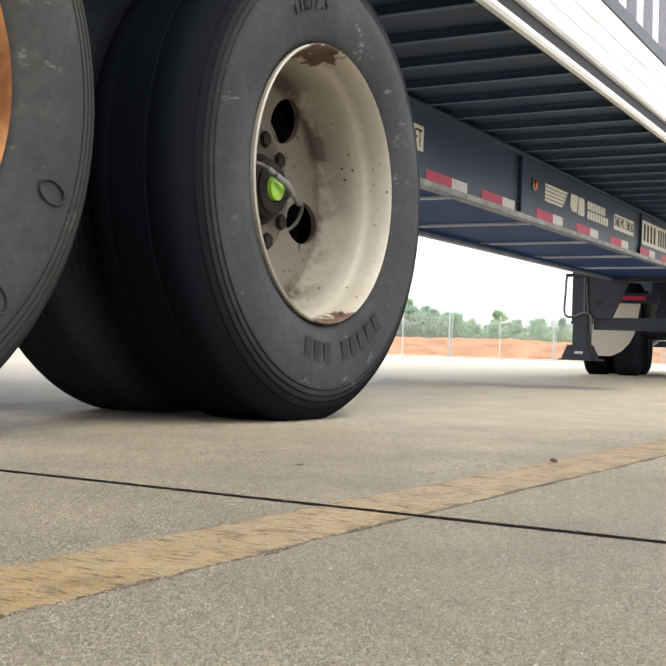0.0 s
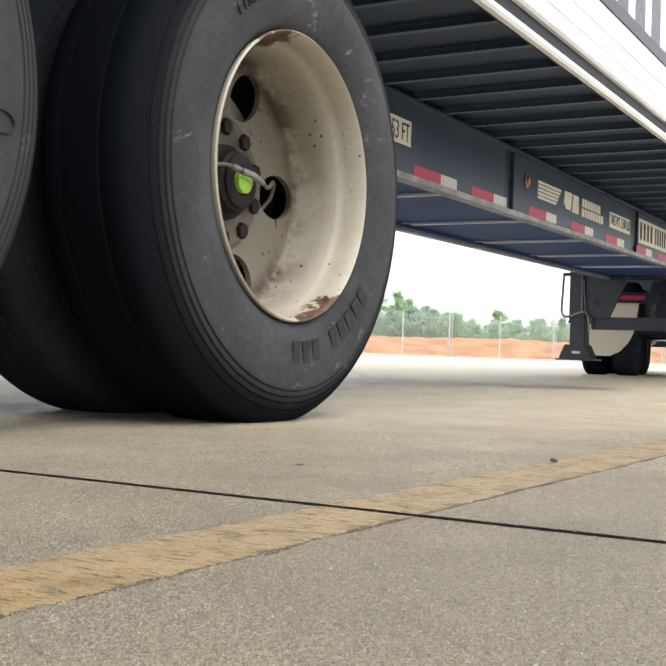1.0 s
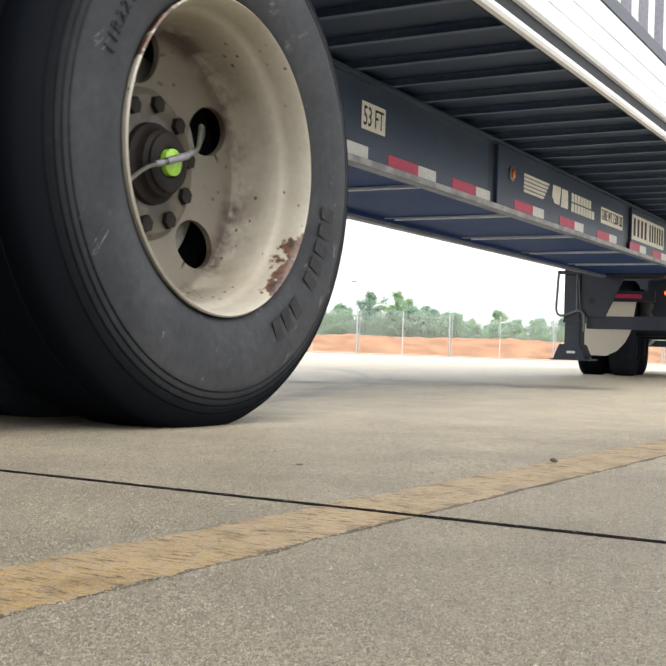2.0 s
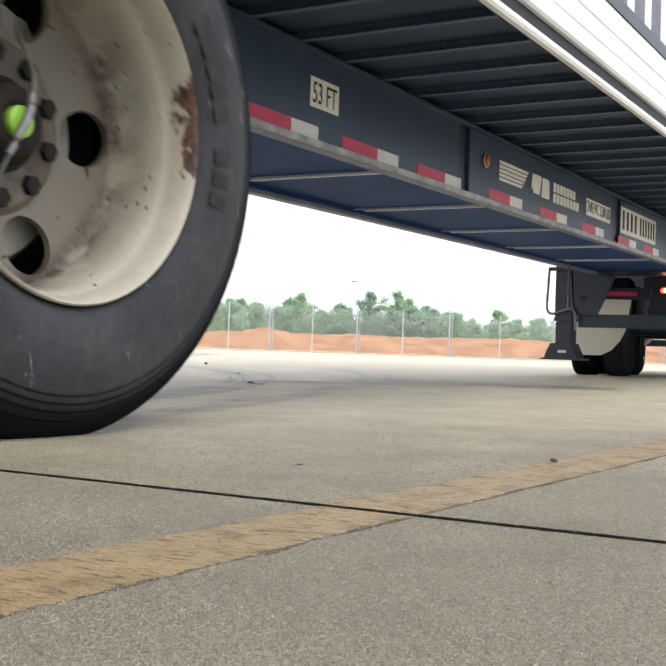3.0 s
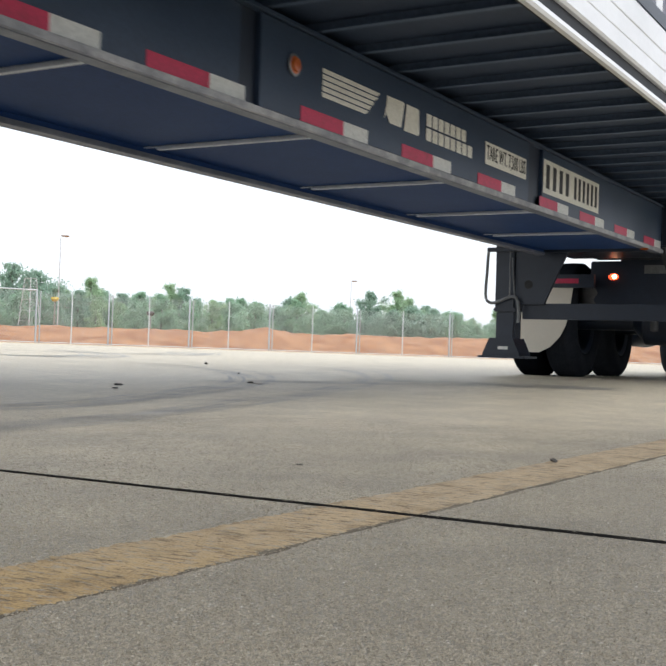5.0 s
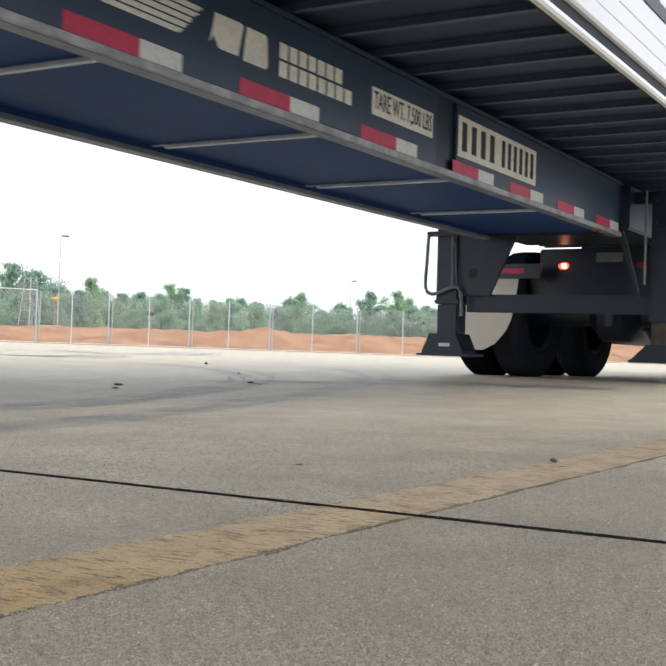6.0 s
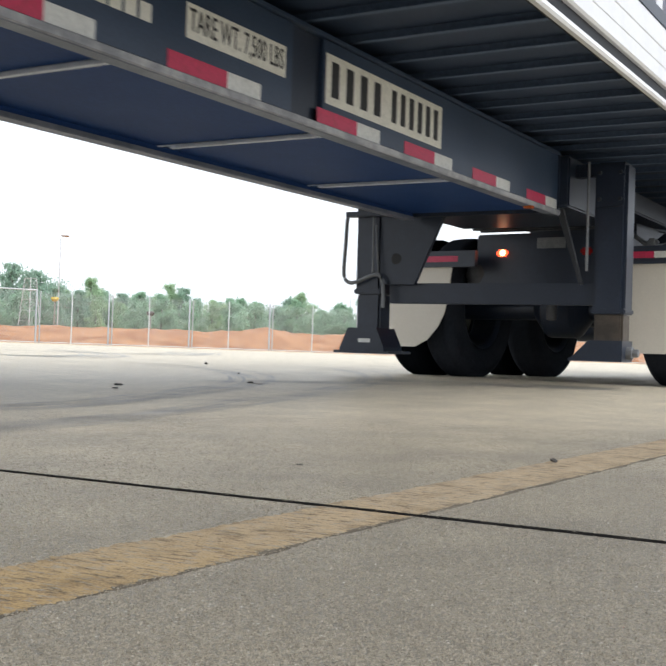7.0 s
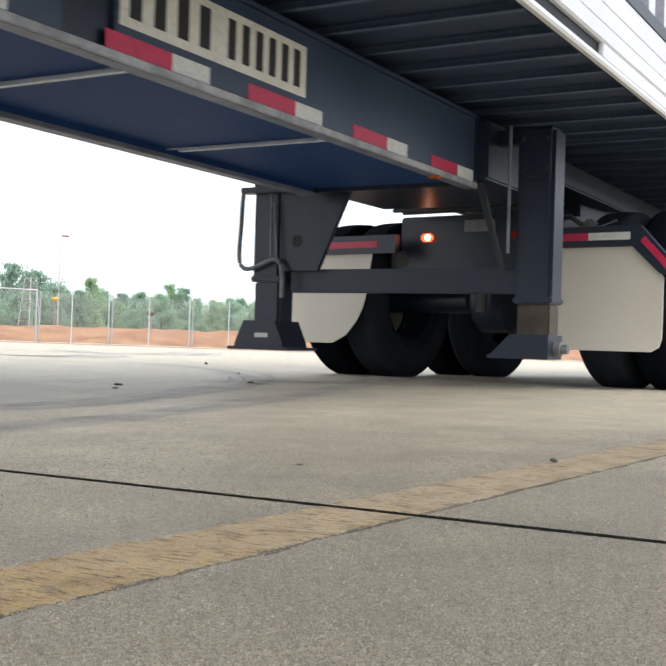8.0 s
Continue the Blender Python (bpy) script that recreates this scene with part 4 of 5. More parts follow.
    part("hydraulic_pipe", tube([(h, -0.595, 1.10), (h, -0.595, 0.52)], 0.008, 8), GALV_DULL, root, "", True)


GUSSET = worn("scuffed_dark_paint", (0.018, 0.021, 0.027), (0.035, 0.037, 0.041), 8, 0.4, 0.7, 0.5)
RAM = worn("bare_ram", (0.055, 0.045, 0.036), (0.12, 0.095, 0.070), 9, 0.4, 0.7, 0.5, 0.3)
GALV_DULL = worn("dull_grey_pipe", (0.16, 0.17, 0.18), (0.24, 0.24, 0.24), 14, 0.4, 0.7, 0.5, 0.4)
RIM_RUSTY = worn("rusted_wheel_paint", (0.42, 0.20, 0.08), (0.20, 0.08, 0.03), 9, 0.4, 0.65, 0.8, 0, 0.3, 60, 0.4)
chassis = build_chassis()


# ---- the container ----
def build_container():
    root = new("shipping_container")
    tagged(root, "long shipping container with white bottom rail and corrugated grey sides", "container")
    x0, x1, z = -1.9, 14.25, RB + 0.045
    h = 1.18
    # floor crossmembers: ribs under a steel floor
    part("floor_panel", boxes((x0, x1, -h - 0.0105, h + 0.0105, z + 0.030, z + 0.055)), UNDER, root, "dark ribbed steel underside")
    xx = x0 + 0.1
    while xx < x1:
        bm = boxes((xx, xx + 0.006, -h, h, z + 0.004, z + 0.030), (xx - 0.011, xx + 0.017, -h, h, z, z + 0.004))
        part("floor_rib", bm, RIB_PAINT, root)
        xx += 0.305
    for s in (-1, 1):
        lip = [(h + 0.026, RB), (h + 0.044, RB), (h + 0.050, RB + 0.010), (h + 0.047, RB + 0.026), (h + 0.026, RB + 0.026)]
        part("rail_lip", prism(lip, x1 - x0, lambda u, v, w: (x0 + w, s * u, v)), RAIL_PAINT, root, "thin white lower lip of the rail")
        # the recess's shade is in its colour: near-black beside the white rail
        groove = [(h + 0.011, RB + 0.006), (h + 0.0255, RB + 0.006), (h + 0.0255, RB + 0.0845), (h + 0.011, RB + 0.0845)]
        part("rail_groove", prism(groove, x1 - x0, lambda u, v, w: (x0 + w, s * u, v)), GROOVE_SHADE, root, "rail recess, coloured near-black for its shade")
        o = [(h - 0.02, RB + 0.085), (h + 0.040, RB + 0.085), (h + 0.048, RB + 0.094), (h + 0.048, RB + 0.150), (h + 0.045, RB + 0.153), (h + 0.048, RB + 0.156),
             (h + 0.048, RB + 0.222), (h + 0.044, RB + 0.226), (h + 0.048, RB + 0.230), (h + 0.048, RB + 0.30), (h + 0.030, RB + 0.315), (h + 0.030, RB + 0.335), (h - 0.02, RB + 0.335)]
        part("bottom_rail", prism(o, x1 - x0, lambda u, v, w: (x0 + w, s * u, v)), RAIL_PAINT, root, "glossy white bottom side rail")
        part("rail_cap", boxes((x0, x1, min(s * (h - 0.02), s * (h + 0.034)), max(s * (h - 0.02), s * (h + 0.034)), RB + 0.336, RB + 0.40), bevel=0.004), STEEL_DARK, root)
        # corrugated wall
        bm = bmesh.new()
        n = int((x1 - x0) / 0.28)
        row = []
        for k in range(n):
            for du, dep in ((0.0, 0.0), (0.11, 0.0), (0.145, 0.034), (0.245, 0.034)):
                row.append((x0 + 0.28 * k + du, s * (h + 0.025 - dep)))
        lo = [bm.verts.new((u, v, RB + 0.40)) for u, v in row]
        hi = [bm.verts.new((u, v, RB + 2.9)) for u, v in row]
        for k in range(len(row) - 1):
            bm.faces.new((lo[k], lo[k + 1], hi[k + 1], hi[k]))
        wall = part("side_wall", bm, [WALL_PAINT, RAIL_PAINT], root, "grey corrugated steel side, rib faces white for reflected light")
        # white on every fourth face imitates light caught by the grey corrugation
        for k, f in enumerate(wall.data.polygons):
            f.material_index = 1 if k % 4 == 0 else 0
        part("top_rail", boxes((x0, x1, min(s * (h - 0.03), s * (h + 0.03)), max(s * (h - 0.03), s * (h + 0.03)), RB + 2.9, RB + 3.0)), WALL_PAINT, root)
    part("roof", boxes((x0, x1, -h, h, RB + 2.98, RB + 3.0)), WALL_PAINT, root)
    part("rear_wall", boxes((x0 - 0.03, x0, -h, h, z, RB + 3.0)), WALL_PAINT, root)
    part("front_wall", boxes((x1, x1 + 0.03, -h, h, z, RB + 3.0)), WALL_PAINT, root)
    # joint cover on the near rail
    part("rail_splice", boxes((X_SPLICE, X_SPLICE + 5.0, -h - 0.046, -h - 0.0258, RB + 0.0265, RB + 0.0845), bevel=0.004), RAIL_PAINT, root)
    return root


RB = 1.088
X_SPLICE = 8.28
container = build_container()


# ---- the tractor ----
def build_tractor():
    root = new("truck_tractor")
    tagged(root, "dark road tractor seen from behind with white mud flaps", "truck")
    ax = 10.66
    for s in (-1, 1):
        part("frame_rail", boxes((10.35, 17.9, min(s * 0.34, s * 0.42), max(s * 0.34, s * 0.42), 0.70, 0.96), bevel=0.006), STEEL_DARK, root)
        for x in (ax, ax + 1.32):
            build_wheel(root, x, s, z=0.495, face=1.19 if s > 0 else 1.25, detailed=False)
        # mud flap with a cut inner corner, hanging from a cranked bracket
        cut = [(0.635, 0.51), (0.655, 0.43), (0.70, 0.34), (0.78, 0.25), (0.88, 0.20)]
        out = [(0.60, 0.755), (1.045, 0.755), (1.185, 0.620), (1.205, 0.585), (1.205, 0.27), (1.19, 0.225), (1.15, 0.20)] + cut[::-1]
        if s < 0:
            out = out[:7] + [(0.63, 0.20), (0.60, 0.23)]
        part("mud_flap", prism([(s * u, v) for u, v in out], 0.008, lambda u, v, w: (10.12 + w, u, v)), FLAP_WHITE, root, "off-white plastic mud flap with a cut corner")
        br = [(0.42, 0.75), (1.04, 0.75), (1.19, 0.605), (1.26, 0.585), (1.26, 0.66), (1.08, 0.86), (0.42, 0.86)]
        part("flap_bracket", prism([(s * u, v) for u, v in br], 0.045, lambda u, v, w: (10.10 + w, u, v)), STEEL_DARK, root)
        part("red_tape", prism([(s * u, v) for u, v in ((0.55, 0.785), (0.80, 0.785), (0.80, 0.825), (0.55, 0.825))], 0.002, lambda u, v, w: (10.097 + w, u, v)), TAPE_RED, root)
        part("white_tape", prism([(s * u, v) for u, v in ((0.80, 0.785), (1.03, 0.785), (1.03, 0.825), (0.80, 0.825))], 0.002, lambda u, v, w: (10.097 + w, u, v)), TAPE_WHITE if s < 0 else TAPE_RED, root)
        part("red_tape", prism([(s * u, v) for u, v in ((1.085, 0.775), (1.225, 0.625), (1.250, 0.650), (1.110, 0.800))], 0.002, lambda u, v, w: (10.097 + w, u, v)), TAPE_RED, root)
        lamp = part("tail_lamp", boxes((10.25, 10.28, s * 0.30 - 0.04, s * 0.30 + 0.04, 0.829, 0.877), bevel=0.012), LAMP_LIT if s > 0 else LENS_RED, root, "lit orange-red tail lamp" if s > 0 else "unlit red tail lamp")
        if s > 0:
            part("lamp_core", lathe([(0.020, 10.249), (0.016, 10.244), (0.0, 10.242)], 16, "x"), LAMP_HOT, lamp, "", True, pose(0, 0.29, 0.853))
        for x in (ax, ax + 1.32):
            part("air_spring", lathe([(0, 0.56), (0.10, 0.56), (0.12, 0.60), (0.105, 0.66), (0.12, 0.72), (0.105, 0.78), (0, 0.79)], 24, "z"), SPRING, root, "grey-black rubber air spring", True, pose(x - 0.28, s * 0.50, 0))
        # cab step and fuel tank side
        part("fuel_tank", lathe([(0, 12.95), (0.27, 12.96), (0.30, 13.0), (0.30, 14.1), (0.27, 14.14), (0, 14.15)], 40, "x"), STEEL_DARK, root, "", True, pose(0, s * 0.86, 0.62))
        steer = part("steer_wheel", lathe([(0.0, 0.02), (0.11, 0.015), (0.20, 0.03), (0.24, 0.06), (0.255, 0.02), (0.255, -0.10), (0.285, -0.12), (0.292, -0.135)], 64), CHROME, root, "polished metal steering wheel rim", True, pose(16.9, s * 1.03, 0.495))
        part("tyre", tyre_bmesh(-0.14, 0.14), TREAD, steer, "", True)
    part("rear_cross_member", boxes((10.28, 10.35, -0.50, 0.50, 0.60, 0.985), bevel=0.01), STEEL_DARK, root)
    part("licence_plate", boxes((10.27, 10.278, -0.15, 0.05, 0.88, 0.95)), GALV_DULL, root, "blank grey plate")
    for x in (ax, ax + 1.32):
        part("drive_axle", lathe([(0, -0.85), (0.08, -0.85), (0.08, -0.2), (0.2, -0.1), (0.2, 0.1), (0.08, 0.2), (0.08, 0.85), (0, 0.85)], 24), STEEL_DARK, root, "", True, pose(x, 0, 0.495))
    part("steer_axle", boxes((16.84, 16.96, -0.9, 0.9, 0.40, 0.50), bevel=0.01), STEEL_DARK, root)
    part("fifth_wheel", prism([(-0.45, -0.1), (0.45, -0.1), (0.45, 0.5), (0.2, 0.85), (-0.2, 0.85)], 0.05, lambda u, v, w: (11.4 - v, u, 1.10 + w)), STEEL_DARK, root)
    part("fifth_wheel_stand", boxes((10.9, 11.6, -0.40, 0.40, 0.93, 1.11), bevel=0.01), STEEL_DARK, root)
    part("rear_ramp", prism([(10.33, 0.96), (11.3, 1.06), (11.3, 0.94), (10.33, 0.90)], 1.0, lambda u, v, w: (u, w - 0.5, v)), STEEL_DARK, root)
    part("air_tank", lathe([(0, -0.35), (0.10, -0.34), (0.13, -0.30), (0.13, 0.30), (0.10, 0.34), (0, 0.35)], 24, "x"), GALV, root, "silver air tank", True, pose(12.6, -0.75, 0.98))
    part("exhaust_elbow", tube(curve_points([(11.3, -0.80, 1.00), (11.3, -0.98, 1.005), (11.3, -1.06, 0.985), (11.3, -1.09, 0.90), (11.3, -1.09, 0.80)], 6), 0.050, 14), GALV_DULL, root, "dull grey exhaust elbow", True)
    part("air_line", tube(curve_points([(10.5, -0.42, 0.93), (10.4, -0.55, 0.96), (10.35, -0.66, 0.90), (10.35, -0.76, 0.88), (10.4, -0.84, 0.92)], 6), 0.016, 8), GALV_DULL, root, "", True)
    part("valve_body", boxes((10.30, 10.38, -0.74, -0.68, 0.86, 0.93), bevel=0.012), GALV_DULL, root)
    part("shock_absorber", lathe([(0, 0.40), (0.035, 0.41), (0.035, 0.58), (0.045, 0.585), (0.045, 0.78), (0, 0.79)], 16, "z"), SPRING, root, "", True, pose(10.38, -0.02, 0))
    part("ramp_bar", boxes((10.05, 10.08, -0.42, 0.42, 0.985, 1.005), bevel=0.004), GUSSET, root)
    part("ramp_bar", boxes((10.16, 10.19, -0.42, 0.42, 0.985, 1.008), bevel=0.004), GUSSET, root)
    part("deck_plate", boxes((11.9, 12.9, -0.45, 0.45, 0.96, 0.985), bevel=0.004), STEEL_DARK, root)
    part("cab", boxes((14.8, 18.3, -1.2, 1.2, 1.02, 3.4), bevel=0.08), STEEL_DARK, root, "dark cab body of the tractor")
    return root


SPRING = worn("air_spring_rubber", (0.05, 0.05, 0.052), (0.085, 0.085, 0.085), 9, 0.4, 0.7, 0.6)
tractor = build_tractor()


# ---- fence, bank, trees ----
def on_view(px, depth, z=0.0):
    """A ground point at a bearing across the view (tangent px) and a distance along the view's axis."""
    c, s = math.cos(YAW), math.sin(YAW)
    return (depth * c + px * depth * s, depth * s - px * depth * c, z)


FENCE_H = 2.44
FENCE_POSTS = [-300, -205, -112, -20, 84, 168, 255, 350, 445, 538, 634, 735, 840, 948, 1058, 1177, 1303, 1430, 1560, 1700, 1850]   # bearings in thousandths of 2.58


def fence_at(k):
    """Ground point of the fence at a bearing; the fence line comes nearer towards its open end."""
    q = (k - 784) / 2580
    return on_view(q, 50.0 + 14.0 * (q + 0.271) / 0.472)


def build_fence():
    root = new("chain_link_fence")
    tagged(root, "galvanised chain-link fence along the yard's edge", "fence")
    pts = [Vector(fence_at(k)) for k in FENCE_POSTS]
    for i, p in enumerate(pts):
        thick = i % 2 == 0
        r = 0.042 if thick else 0.028
        part("fence_post", lathe([(0.0, 0), (r, 0), (r, FENCE_H), (r * 0.5, FENCE_H + 0.05), (0.0, FENCE_H + 0.05)], 10, "z"), GALV if thick else POST_WHITE, root, "", True, pose(p.x, p.y, 0))
        if thick:
            part("fence_post", lathe([(0.0, 0), (0.03, 0), (0.03, FENCE_H), (0.0, FENCE_H)], 8, "z"), GALV, root, "", True, pose(p.x + 0.14, p.y - 0.1, 0))
    for a, b in zip(pts, pts[1:]):
        part("bottom_rail", tube([a + Vector((0, 0, 0.10)), b + Vector((0, 0, 0.10))], 0.022, 6), POST_WHITE, root)
    gate = [p + Vector((0, 0, FENCE_H + 0.02)) for p in pts[2:5]]
    for a, b in zip(gate, gate[1:]):
        part("top_rail", tube([a, b], 0.035, 8), GALV, root)
    verts, faces = [], []
    up, w, step, H = Vector((0, 0, 1)), 0.0065, 0.15, FENCE_H - 0.12
    for a, b in zip(pts, pts[1:]):
        L = (b - a).length
        d = (b - a) / L
        nrm = d.cross(up)
        for sgn in (1, -1):
            k = -H
            while k < L + H:
                # clip the slanting wire to its bay
                u0, u1, z0, z1 = k, k + H, 0.0, H
                if u0 < 0:
                    z0, u0 = z0 - u0, 0.0
                if u1 > L:
                    z1, u1 = z1 - (u1 - L), L
                if u1 > u0 + 0.02:
                    if sgn < 0:
                        u0, u1 = L - u0, L - u1
                    i = len(verts)
                    for u, z in ((u0, z0), (u1, z1)):
                        p = a + d * u + up * (z + 0.08)
                        for o in (d * w, nrm * w, -d * w):
                            verts.append(tuple(p + o))
                    faces += [(i, i + 1, i + 4, i + 3), (i + 1, i + 2, i + 5, i + 4), (i + 2, i, i + 3, i + 5)]
                k += step
    me = bpy.data.meshes.new("wire_mesh")
    me.from_pydata(verts, [], faces)
    me.materials.append(POST_WHITE)
    ob = new("wire_mesh", me)
    ob.parent = root
    tagged(ob, "galvanised diamond wire mesh", kind="stuff")
    # low kerb under the fence
    bm = bmesh.new()
    rows = []
    for p in pts:
        t = Vector((p.x, p.y, 0)).normalized()
        rows.append([bm.verts.new((p.x + t.x * o, p.y + t.y * o, z)) for o, z in ((-0.6, 0), (-0.55, 0.05), (0.4, 0.05), (0.45, 0))])
    for a, b in zip(rows, rows[1:]):
        for i in range(3):
            bm.faces.new((a[i], b[i], b[i + 1], a[i + 1]))
    tagged(part("kerb", bm, CONCRETE), "low concrete kerb under the fence", "kerb", kind="structure")


POST_WHITE = worn("weathered_white_post", (0.60, 0.61, 0.61), (0.50, 0.51, 0.52), 6, 0.4, 0.7, 0.5)


def lamp_post(k, depth, head_z, label):
    """Tall yard light: thin tapered pole with a flat oval head."""
    root = new("yard_light")
    q = (k - 784) / 2580
    x, y, _ = on_view(q, depth)
    root.location = (x, y, 0)
    tagged(root, label, "light pole", "yard lights")
    part("pole", lathe([(0.0, 0), (0.07, 0), (0.03, head_z - 0.1), (0.0, head_z - 0.1)], 10, "z"), POST_WHITE, root, "", True)
    part("lamp_head", lathe([(0.0, head_z - 0.16), (0.30, head_z - 0.13), (0.42, head_z - 0.02), (0.30, head_z + 0.05), (0, head_z + 0.07)], 20, "z"), POST_WHITE, root, "flat pale grey lamp head", True, pose(0.25, -0.35, 0))


def build_lattice_tower():
    root = new("lattice_tower")
    x, y, _ = on_view((68 - 784) / 2580, 96.0)
    root.location = (x, y, 0)
    tagged(root, "pale grey steel lattice tower before the trees", "tower")
    h = 5.6
    legs = [(sx, sy) for sx in (-1, 1) for sy in (-1, 1)]
    for sx, sy in legs:
        part("tower_leg", tube([(sx * 0.75, sy * 0.75, 0), (sx * 0.35, sy * 0.35, h)], 0.035, 6), POST_WHITE, root)
    for k in range(6):
        z0, z1 = h * k / 6, h * (k + 1) / 6
        r0, r1 = 0.75 - 0.4 * k / 6, 0.75 - 0.4 * (k + 1) / 6
        for a, b in (((-1, -1), (1, -1)), ((1, -1), (1, 1)), ((1, 1), (-1, 1)), ((-1, 1), (-1, -1))):
            part("tower_brace", tube([(a[0] * r0, a[1] * r0, z0), (b[0] * r1, b[1] * r1, z1)], 0.016, 5), POST_WHITE, root)
            part("tower_ring", tube([(a[0] * r1, a[1] * r1, z1), (b[0] * r1, b[1] * r1, z1)], 0.016, 5), POST_WHITE, root)


def build_bank():
    """The heaped clay bank behind the fence, one uneven sheet."""
    bm = bmesh.new()
    rows = []
    n = 420
    for i in range(n + 1):
        q = -0.55 + 1.1 * i / n
        D0 = 50.0 + 14.0 * (q + 0.271) / 0.472
        row = []
        for j, dd in enumerate((0.5, 1.6, 2.8, 4.2, 6, 8, 10.5, 13, 17, 24, 300)):
            x, y, _ = on_view(q, D0 + dd)
            crest = (0.98 + 0.42 * (q + 0.27) / 0.47 + 0.28 * math.exp(-((q + 0.066) / 0.02) ** 2)
                     + 0.13 * noise.noise((q * 22, 0, 3)) + 0.06 * noise.noise((q * 75, j * 0.4, 8)))
            z = crest * (0.0, 0.16, 0.36, 0.55, 0.75, 0.9, 0.98, 1.0, 0.96, 0.8, 0.3)[j]
            z += 0.09 * noise.noise((x * 0.9, y * 0.9, 1)) + 0.05 * noise.noise((x * 2.4, y * 2.4, 4)) if 0 < j < 9 else 0
            row.append(bm.verts.new((x, y, max(z, 0.01))))
        rows.append(row)
    for a, b in zip(rows, rows[1:]):
        for j in range(len(a) - 1):
            bm.faces.new((a[j], b[j], b[j + 1], a[j + 1]))
    tagged(part("clay_bank", bm, CLAY, smooth=True), "orange clay earth bank behind the fence", "earth bank", kind="structure")


def build_tree(x, y, h, w, seed, tone):
    rnd = random.Random(seed)
    root = new("tree")
    root.location = (x, y, 0)
    tagged(root, "broadleaf tree in haze-paled green at the far wood's edge", "tree", "trees behind the fence")
    bm = tube([(0, 0, 0), (0.1, 0.05, h * 0.3), (0.0, 0.1, h * 0.62), (0.05, 0, h * 0.9)], 0.16, 6)
    tips = []
    for k in range(9):
        a, z = rnd.uniform(0, 6.28), h * rnd.uniform(0.3, 0.8)
        r = w * rnd.uniform(0.25, 0.48)
        tip = (r * math.cos(a), r * math.sin(a), z + h * rnd.uniform(0.02, 0.16))
        tips.append(tip)
        tube([(0, 0, z), (tip[0] * 0.5, tip[1] * 0.5, (z + tip[2]) / 2), tip], 0.05, 5, bm)
    part("trunk", bm, BARK, root)
    verts, faces = [], []
    clumps = []
    for k in range(int(34 + w * 4)):
        z = h * (rnd.uniform(0.05, 1.0) ** 0.8)
        span = w * 0.5 * (1.0 - 0.80 * max(0, z / h - 0.40) / 0.60) * rnd.uniform(0.15, 1.0)
        a = rnd.uniform(0, 6.28)
        clumps.append((span * math.cos(a), span * math.sin(a), z, rnd.uniform(0.07, 0.15) * w * (1.15 - 0.65 * z / h)))
    clumps += [(t[0], t[1], t[2], 0.09 * w) for t in tips]
    clumps += [(rnd.uniform(-0.1, 0.1) * w, rnd.uniform(-0.1, 0.1) * w, h * rnd.uniform(0.93, 1.03), 0.05 * w) for q in range(3)]
    for cx, cy, cz, cr in clumps:
        for q in range(int(90 + 130 * cr)):
            d = Vector((rnd.gauss(0, 1), rnd.gauss(0, 1), rnd.gauss(0, 0.9))).normalized() * cr * (rnd.uniform(0.2, 1.35) if rnd.random() < 0.8 else rnd.uniform(1.2, 2.3))
            p = Vector((cx, cy, cz)) + d
            s = rnd.uniform(0.08, 0.20)
            u = Vector((rnd.gauss(0, 1), rnd.gauss(0, 1), rnd.gauss(0, 1))).normalized()
            v = u.cross(Vector((rnd.gauss(0, 1), rnd.gauss(0, 1), rnd.gauss(0, 1)))).normalized()
            i = len(verts)
            verts += [tuple(p + u * s), tuple(p + v * s * 0.6), tuple(p - u * s), tuple(p - v * s * 0.6)]
            faces.append((i, i + 1, i + 2, i + 3))
    me = bpy.data.meshes.new("crown")
    me.from_pydata(verts, [], faces)
    me.materials.append(HAZED_LEAF[tone])
    ob = new("crown", me)
    ob.parent = root
    return root


def build_trees():
    rnd = random.Random(11)
    base = (9, 8, 9, 7, 10, 11)
    made = [build_tree(0, 0, 9, 6.5, 1, 0), build_tree(0, 0, 8, 7.5, 2, 1), build_tree(0, 0, 9, 5.0, 3, 2), build_tree(0, 0, 7, 6.5, 4, 0), build_tree(0, 0, 10, 6, 5, 1), build_tree(0, 0, 11, 6.4, 6, 2)]
    used = set()
    D = 118.0

    def put(k, q, d, top):
        x, y, _ = on_view(q, d)
        sc = top / base[k]
        m = pose(x, y, 0.1, 0, 0, rnd.uniform(0, 360)) @ Matrix.Diagonal((sc * 1.1, sc * 1.1, sc, 1))
        if k in used:
            copy_thing(made[k], Matrix()).matrix_basis = m
        else:
            used.add(k)
            made[k].matrix_basis = m
    for row, (dd, step) in enumerate(((0, 2.4), (6, 2.8), (14, 3.6))):
        q = -0.36
        while q < 0.45:
            d = D + dd + rnd.uniform(-2, 2)
            top = 4.55 - 2.6 * q + 0.9 * noise.noise((q * 18, 2, 0)) + rnd.uniform(-0.7, 0.5)
            put(rnd.randrange(5), q, d, max(2.6, top + 0.3 * row))
            q += step * rnd.uniform(0.6, 1.3) / d
    # single taller crowns standing over the wood's edge
    for k, q, top in ((4, -0.295, 8.3), (1, -0.272, 7.4), (5, -0.222, 7.0), (5, -0.150, 6.6), (4, -0.138, 6.3), (5, -0.03, 6.2), (4, 0.033, 6.6), (5, 0.058, 6.7), (5, 0.068, 6.0), (2, 0.15, 5.2)):
        put(k, q, D + 4, top)


build_fence()
build_bank()
build_trees()
lamp_post(135, 105.0, 10.35, "tall pale yard light pole with a flat head")
lamp_post(823, 150.0, 9.9, "distant yard light with a flat head")
build_lattice_tower()


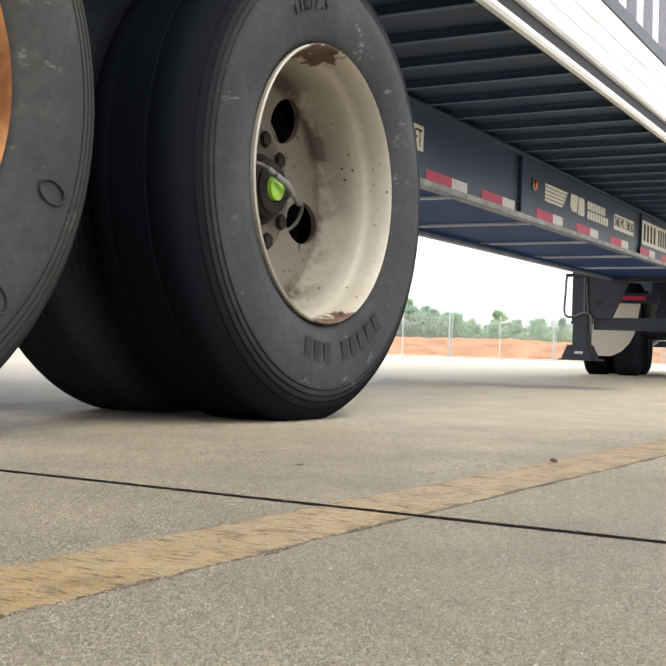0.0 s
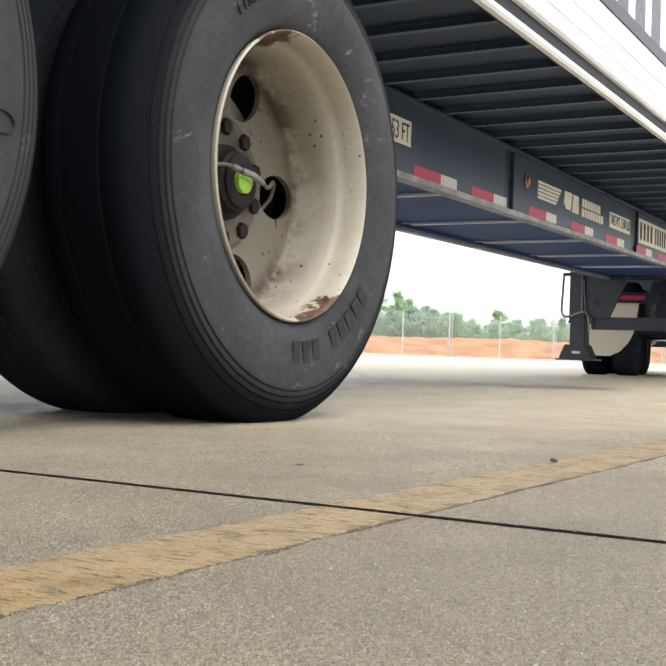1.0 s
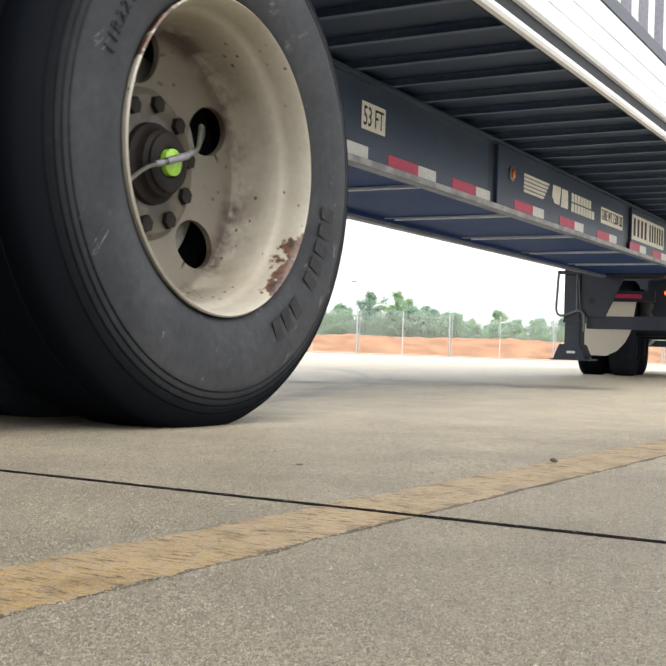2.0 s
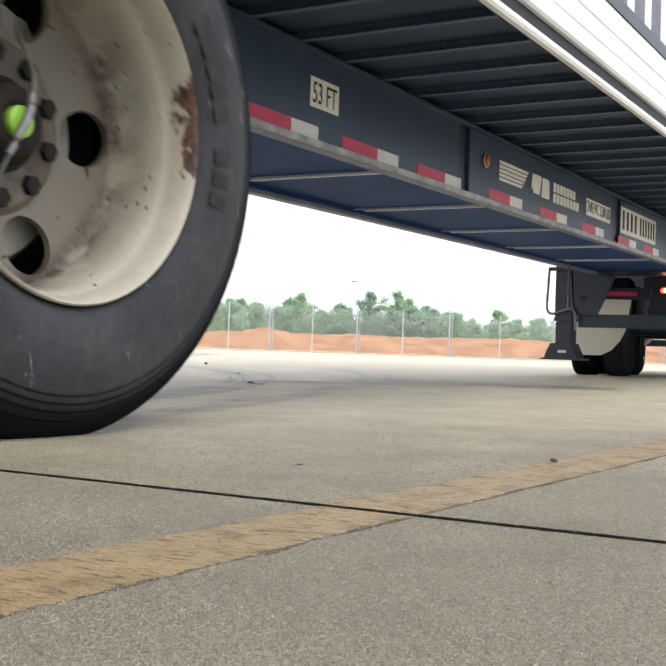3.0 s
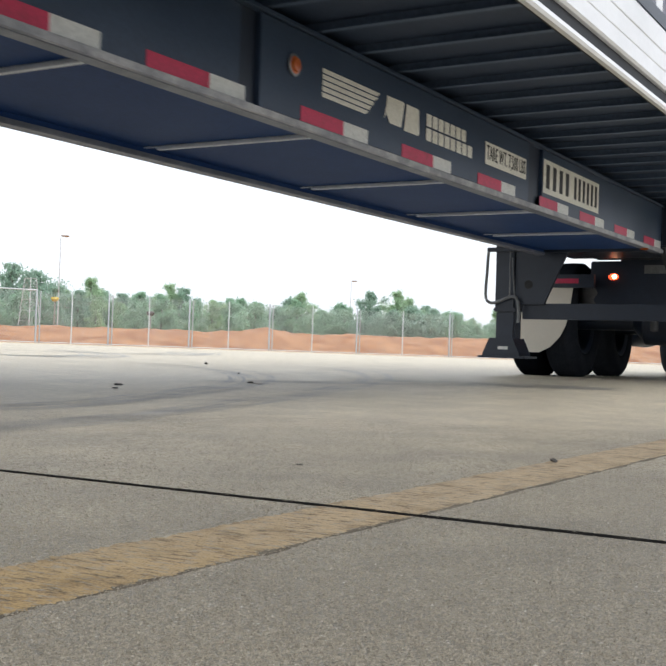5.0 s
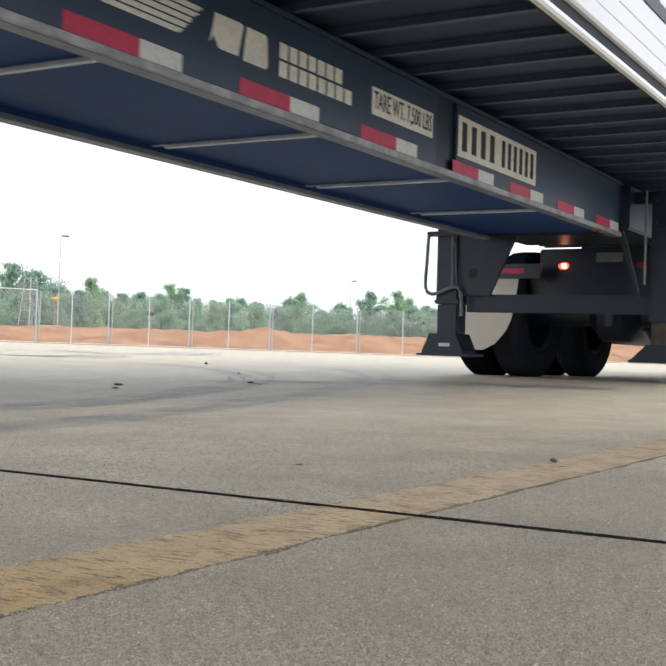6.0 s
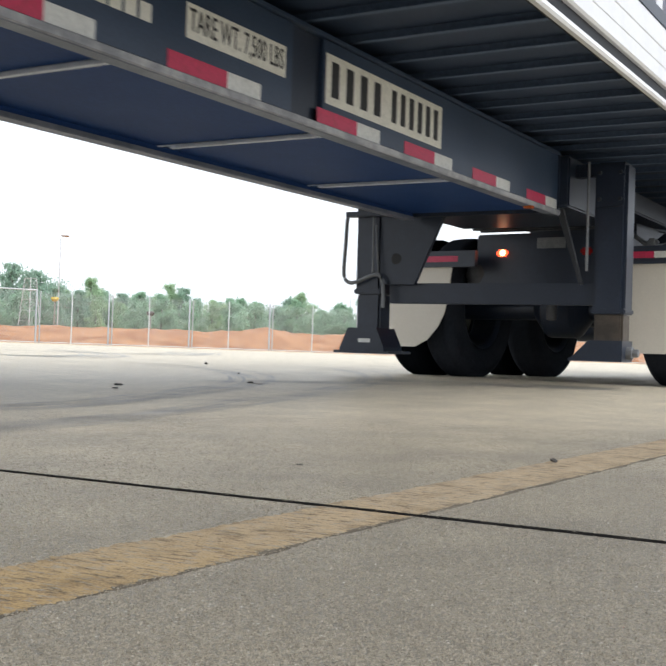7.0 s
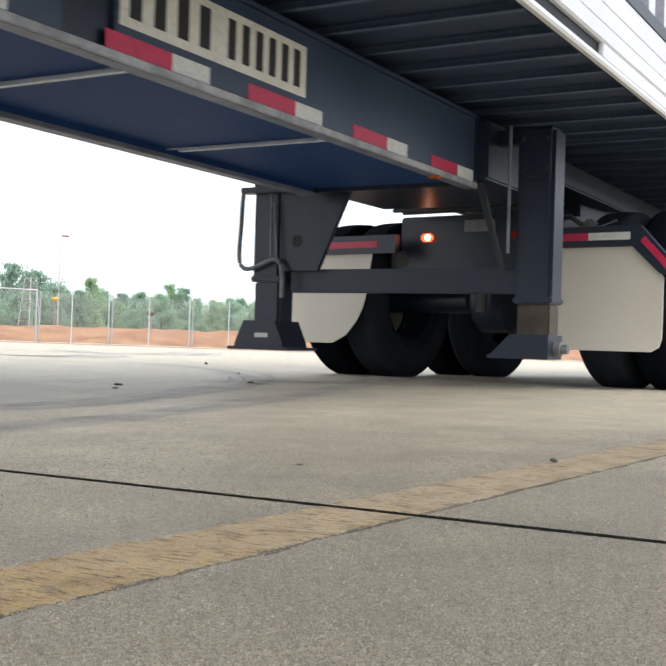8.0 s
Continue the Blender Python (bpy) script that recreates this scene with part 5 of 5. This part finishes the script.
def capped_post(k, depth, z, mat, label):
    """A short post with a round cap on the clay bank; the yellow one is a stand-in."""
    root = new("capped_post")
    x, y, _ = on_view((k - 784) / 2580, depth)
    root.location = (x, y, 0)
    tagged(root, label, "post", "site posts")
    part("post", lathe([(0, 0.2), (0.05, 0.2), (0.05, z - 0.25), (0, z - 0.25)], 10, "z"), BARK, root, "", True)
    part("cap", lathe([(0, z - 0.25), (0.16, z - 0.22), (0.24, z - 0.10), (0.20, z), (0, z + 0.04)], 14, "z"), mat, root, "", True)


MACHINE_YELLOW = worn("machine_yellow", (0.62, 0.48, 0.06), (0.52, 0.38, 0.05), 9, 0.4, 0.7, 0.5)
# this post is added in place of a small yellow machine
capped_post(127, 62.0, 2.65, MACHINE_YELLOW, "yellow-capped post standing in for a small yellow machine")
capped_post(353, 62.5, 2.05, RAM, "short clay-stained site post on the bank")


# ---- what moves ----
KINGPIN = 11.3
# angle of the tractor to the trailer, in degrees, while it steers the trailer back
SWING = [(0, 9.4), (3.0, 10.2), (3.5, 9.4), (4.0, 7.2), (4.5, 4.8), (4.7, 3.8), (5.8, -1.7), (6.0, -2.4), (6.5, -3.8), (7.0, -4.8), (7.5, -5.6), (8.0, -6.2)]


def swing(t):
    return float(np.interp(t, [a for a, b in SWING], [b for a, b in SWING]))


def motions():
    rows = [(t, pose(AXLE[0] - s, AXLE[1] + y, 0, 0, NOSE_UP, h)) for t, s, y, h in BACKING]
    flat = [(t, pose(AXLE[0] - s, AXLE[1] + y, 0, 0, 0, h)) for t, s, y, h in BACKING]
    walk(chassis, rows)
    walk(container, [(t, pose(AXLE[0] - s, AXLE[1] + y, 0, 0, NOSE_UP - 0.40, h)) for t, s, y, h in BACKING])
    walk(tractor, [(t, m @ pose(KINGPIN, 0, 0, 0, 0, swing(t)) @ pose(-KINGPIN, 0, 0)) for t, m in flat])
    # rolling: finer steps than the path's rows
    for wheel, x, side, z in WHEELS:
        spin = []
        for t, s in [(b[0], b[1]) for b in BACKING] + [(2.1, 0.372), (2.5, 0.495), (5.0, 2.517), (5.25, 2.788), (5.5, 3.062)]:
            a = -5.0 - math.degrees(s / 0.460)
            spin.append((t, pose(x, 0, z, 0, a, 0) if side < 0 else pose(x, 0, z, 0, 0, 180) @ pose(0, 0, 0, 0, -a, 0)))
        walk(wheel, sorted(spin, key=lambda r: r[0]))


motions()
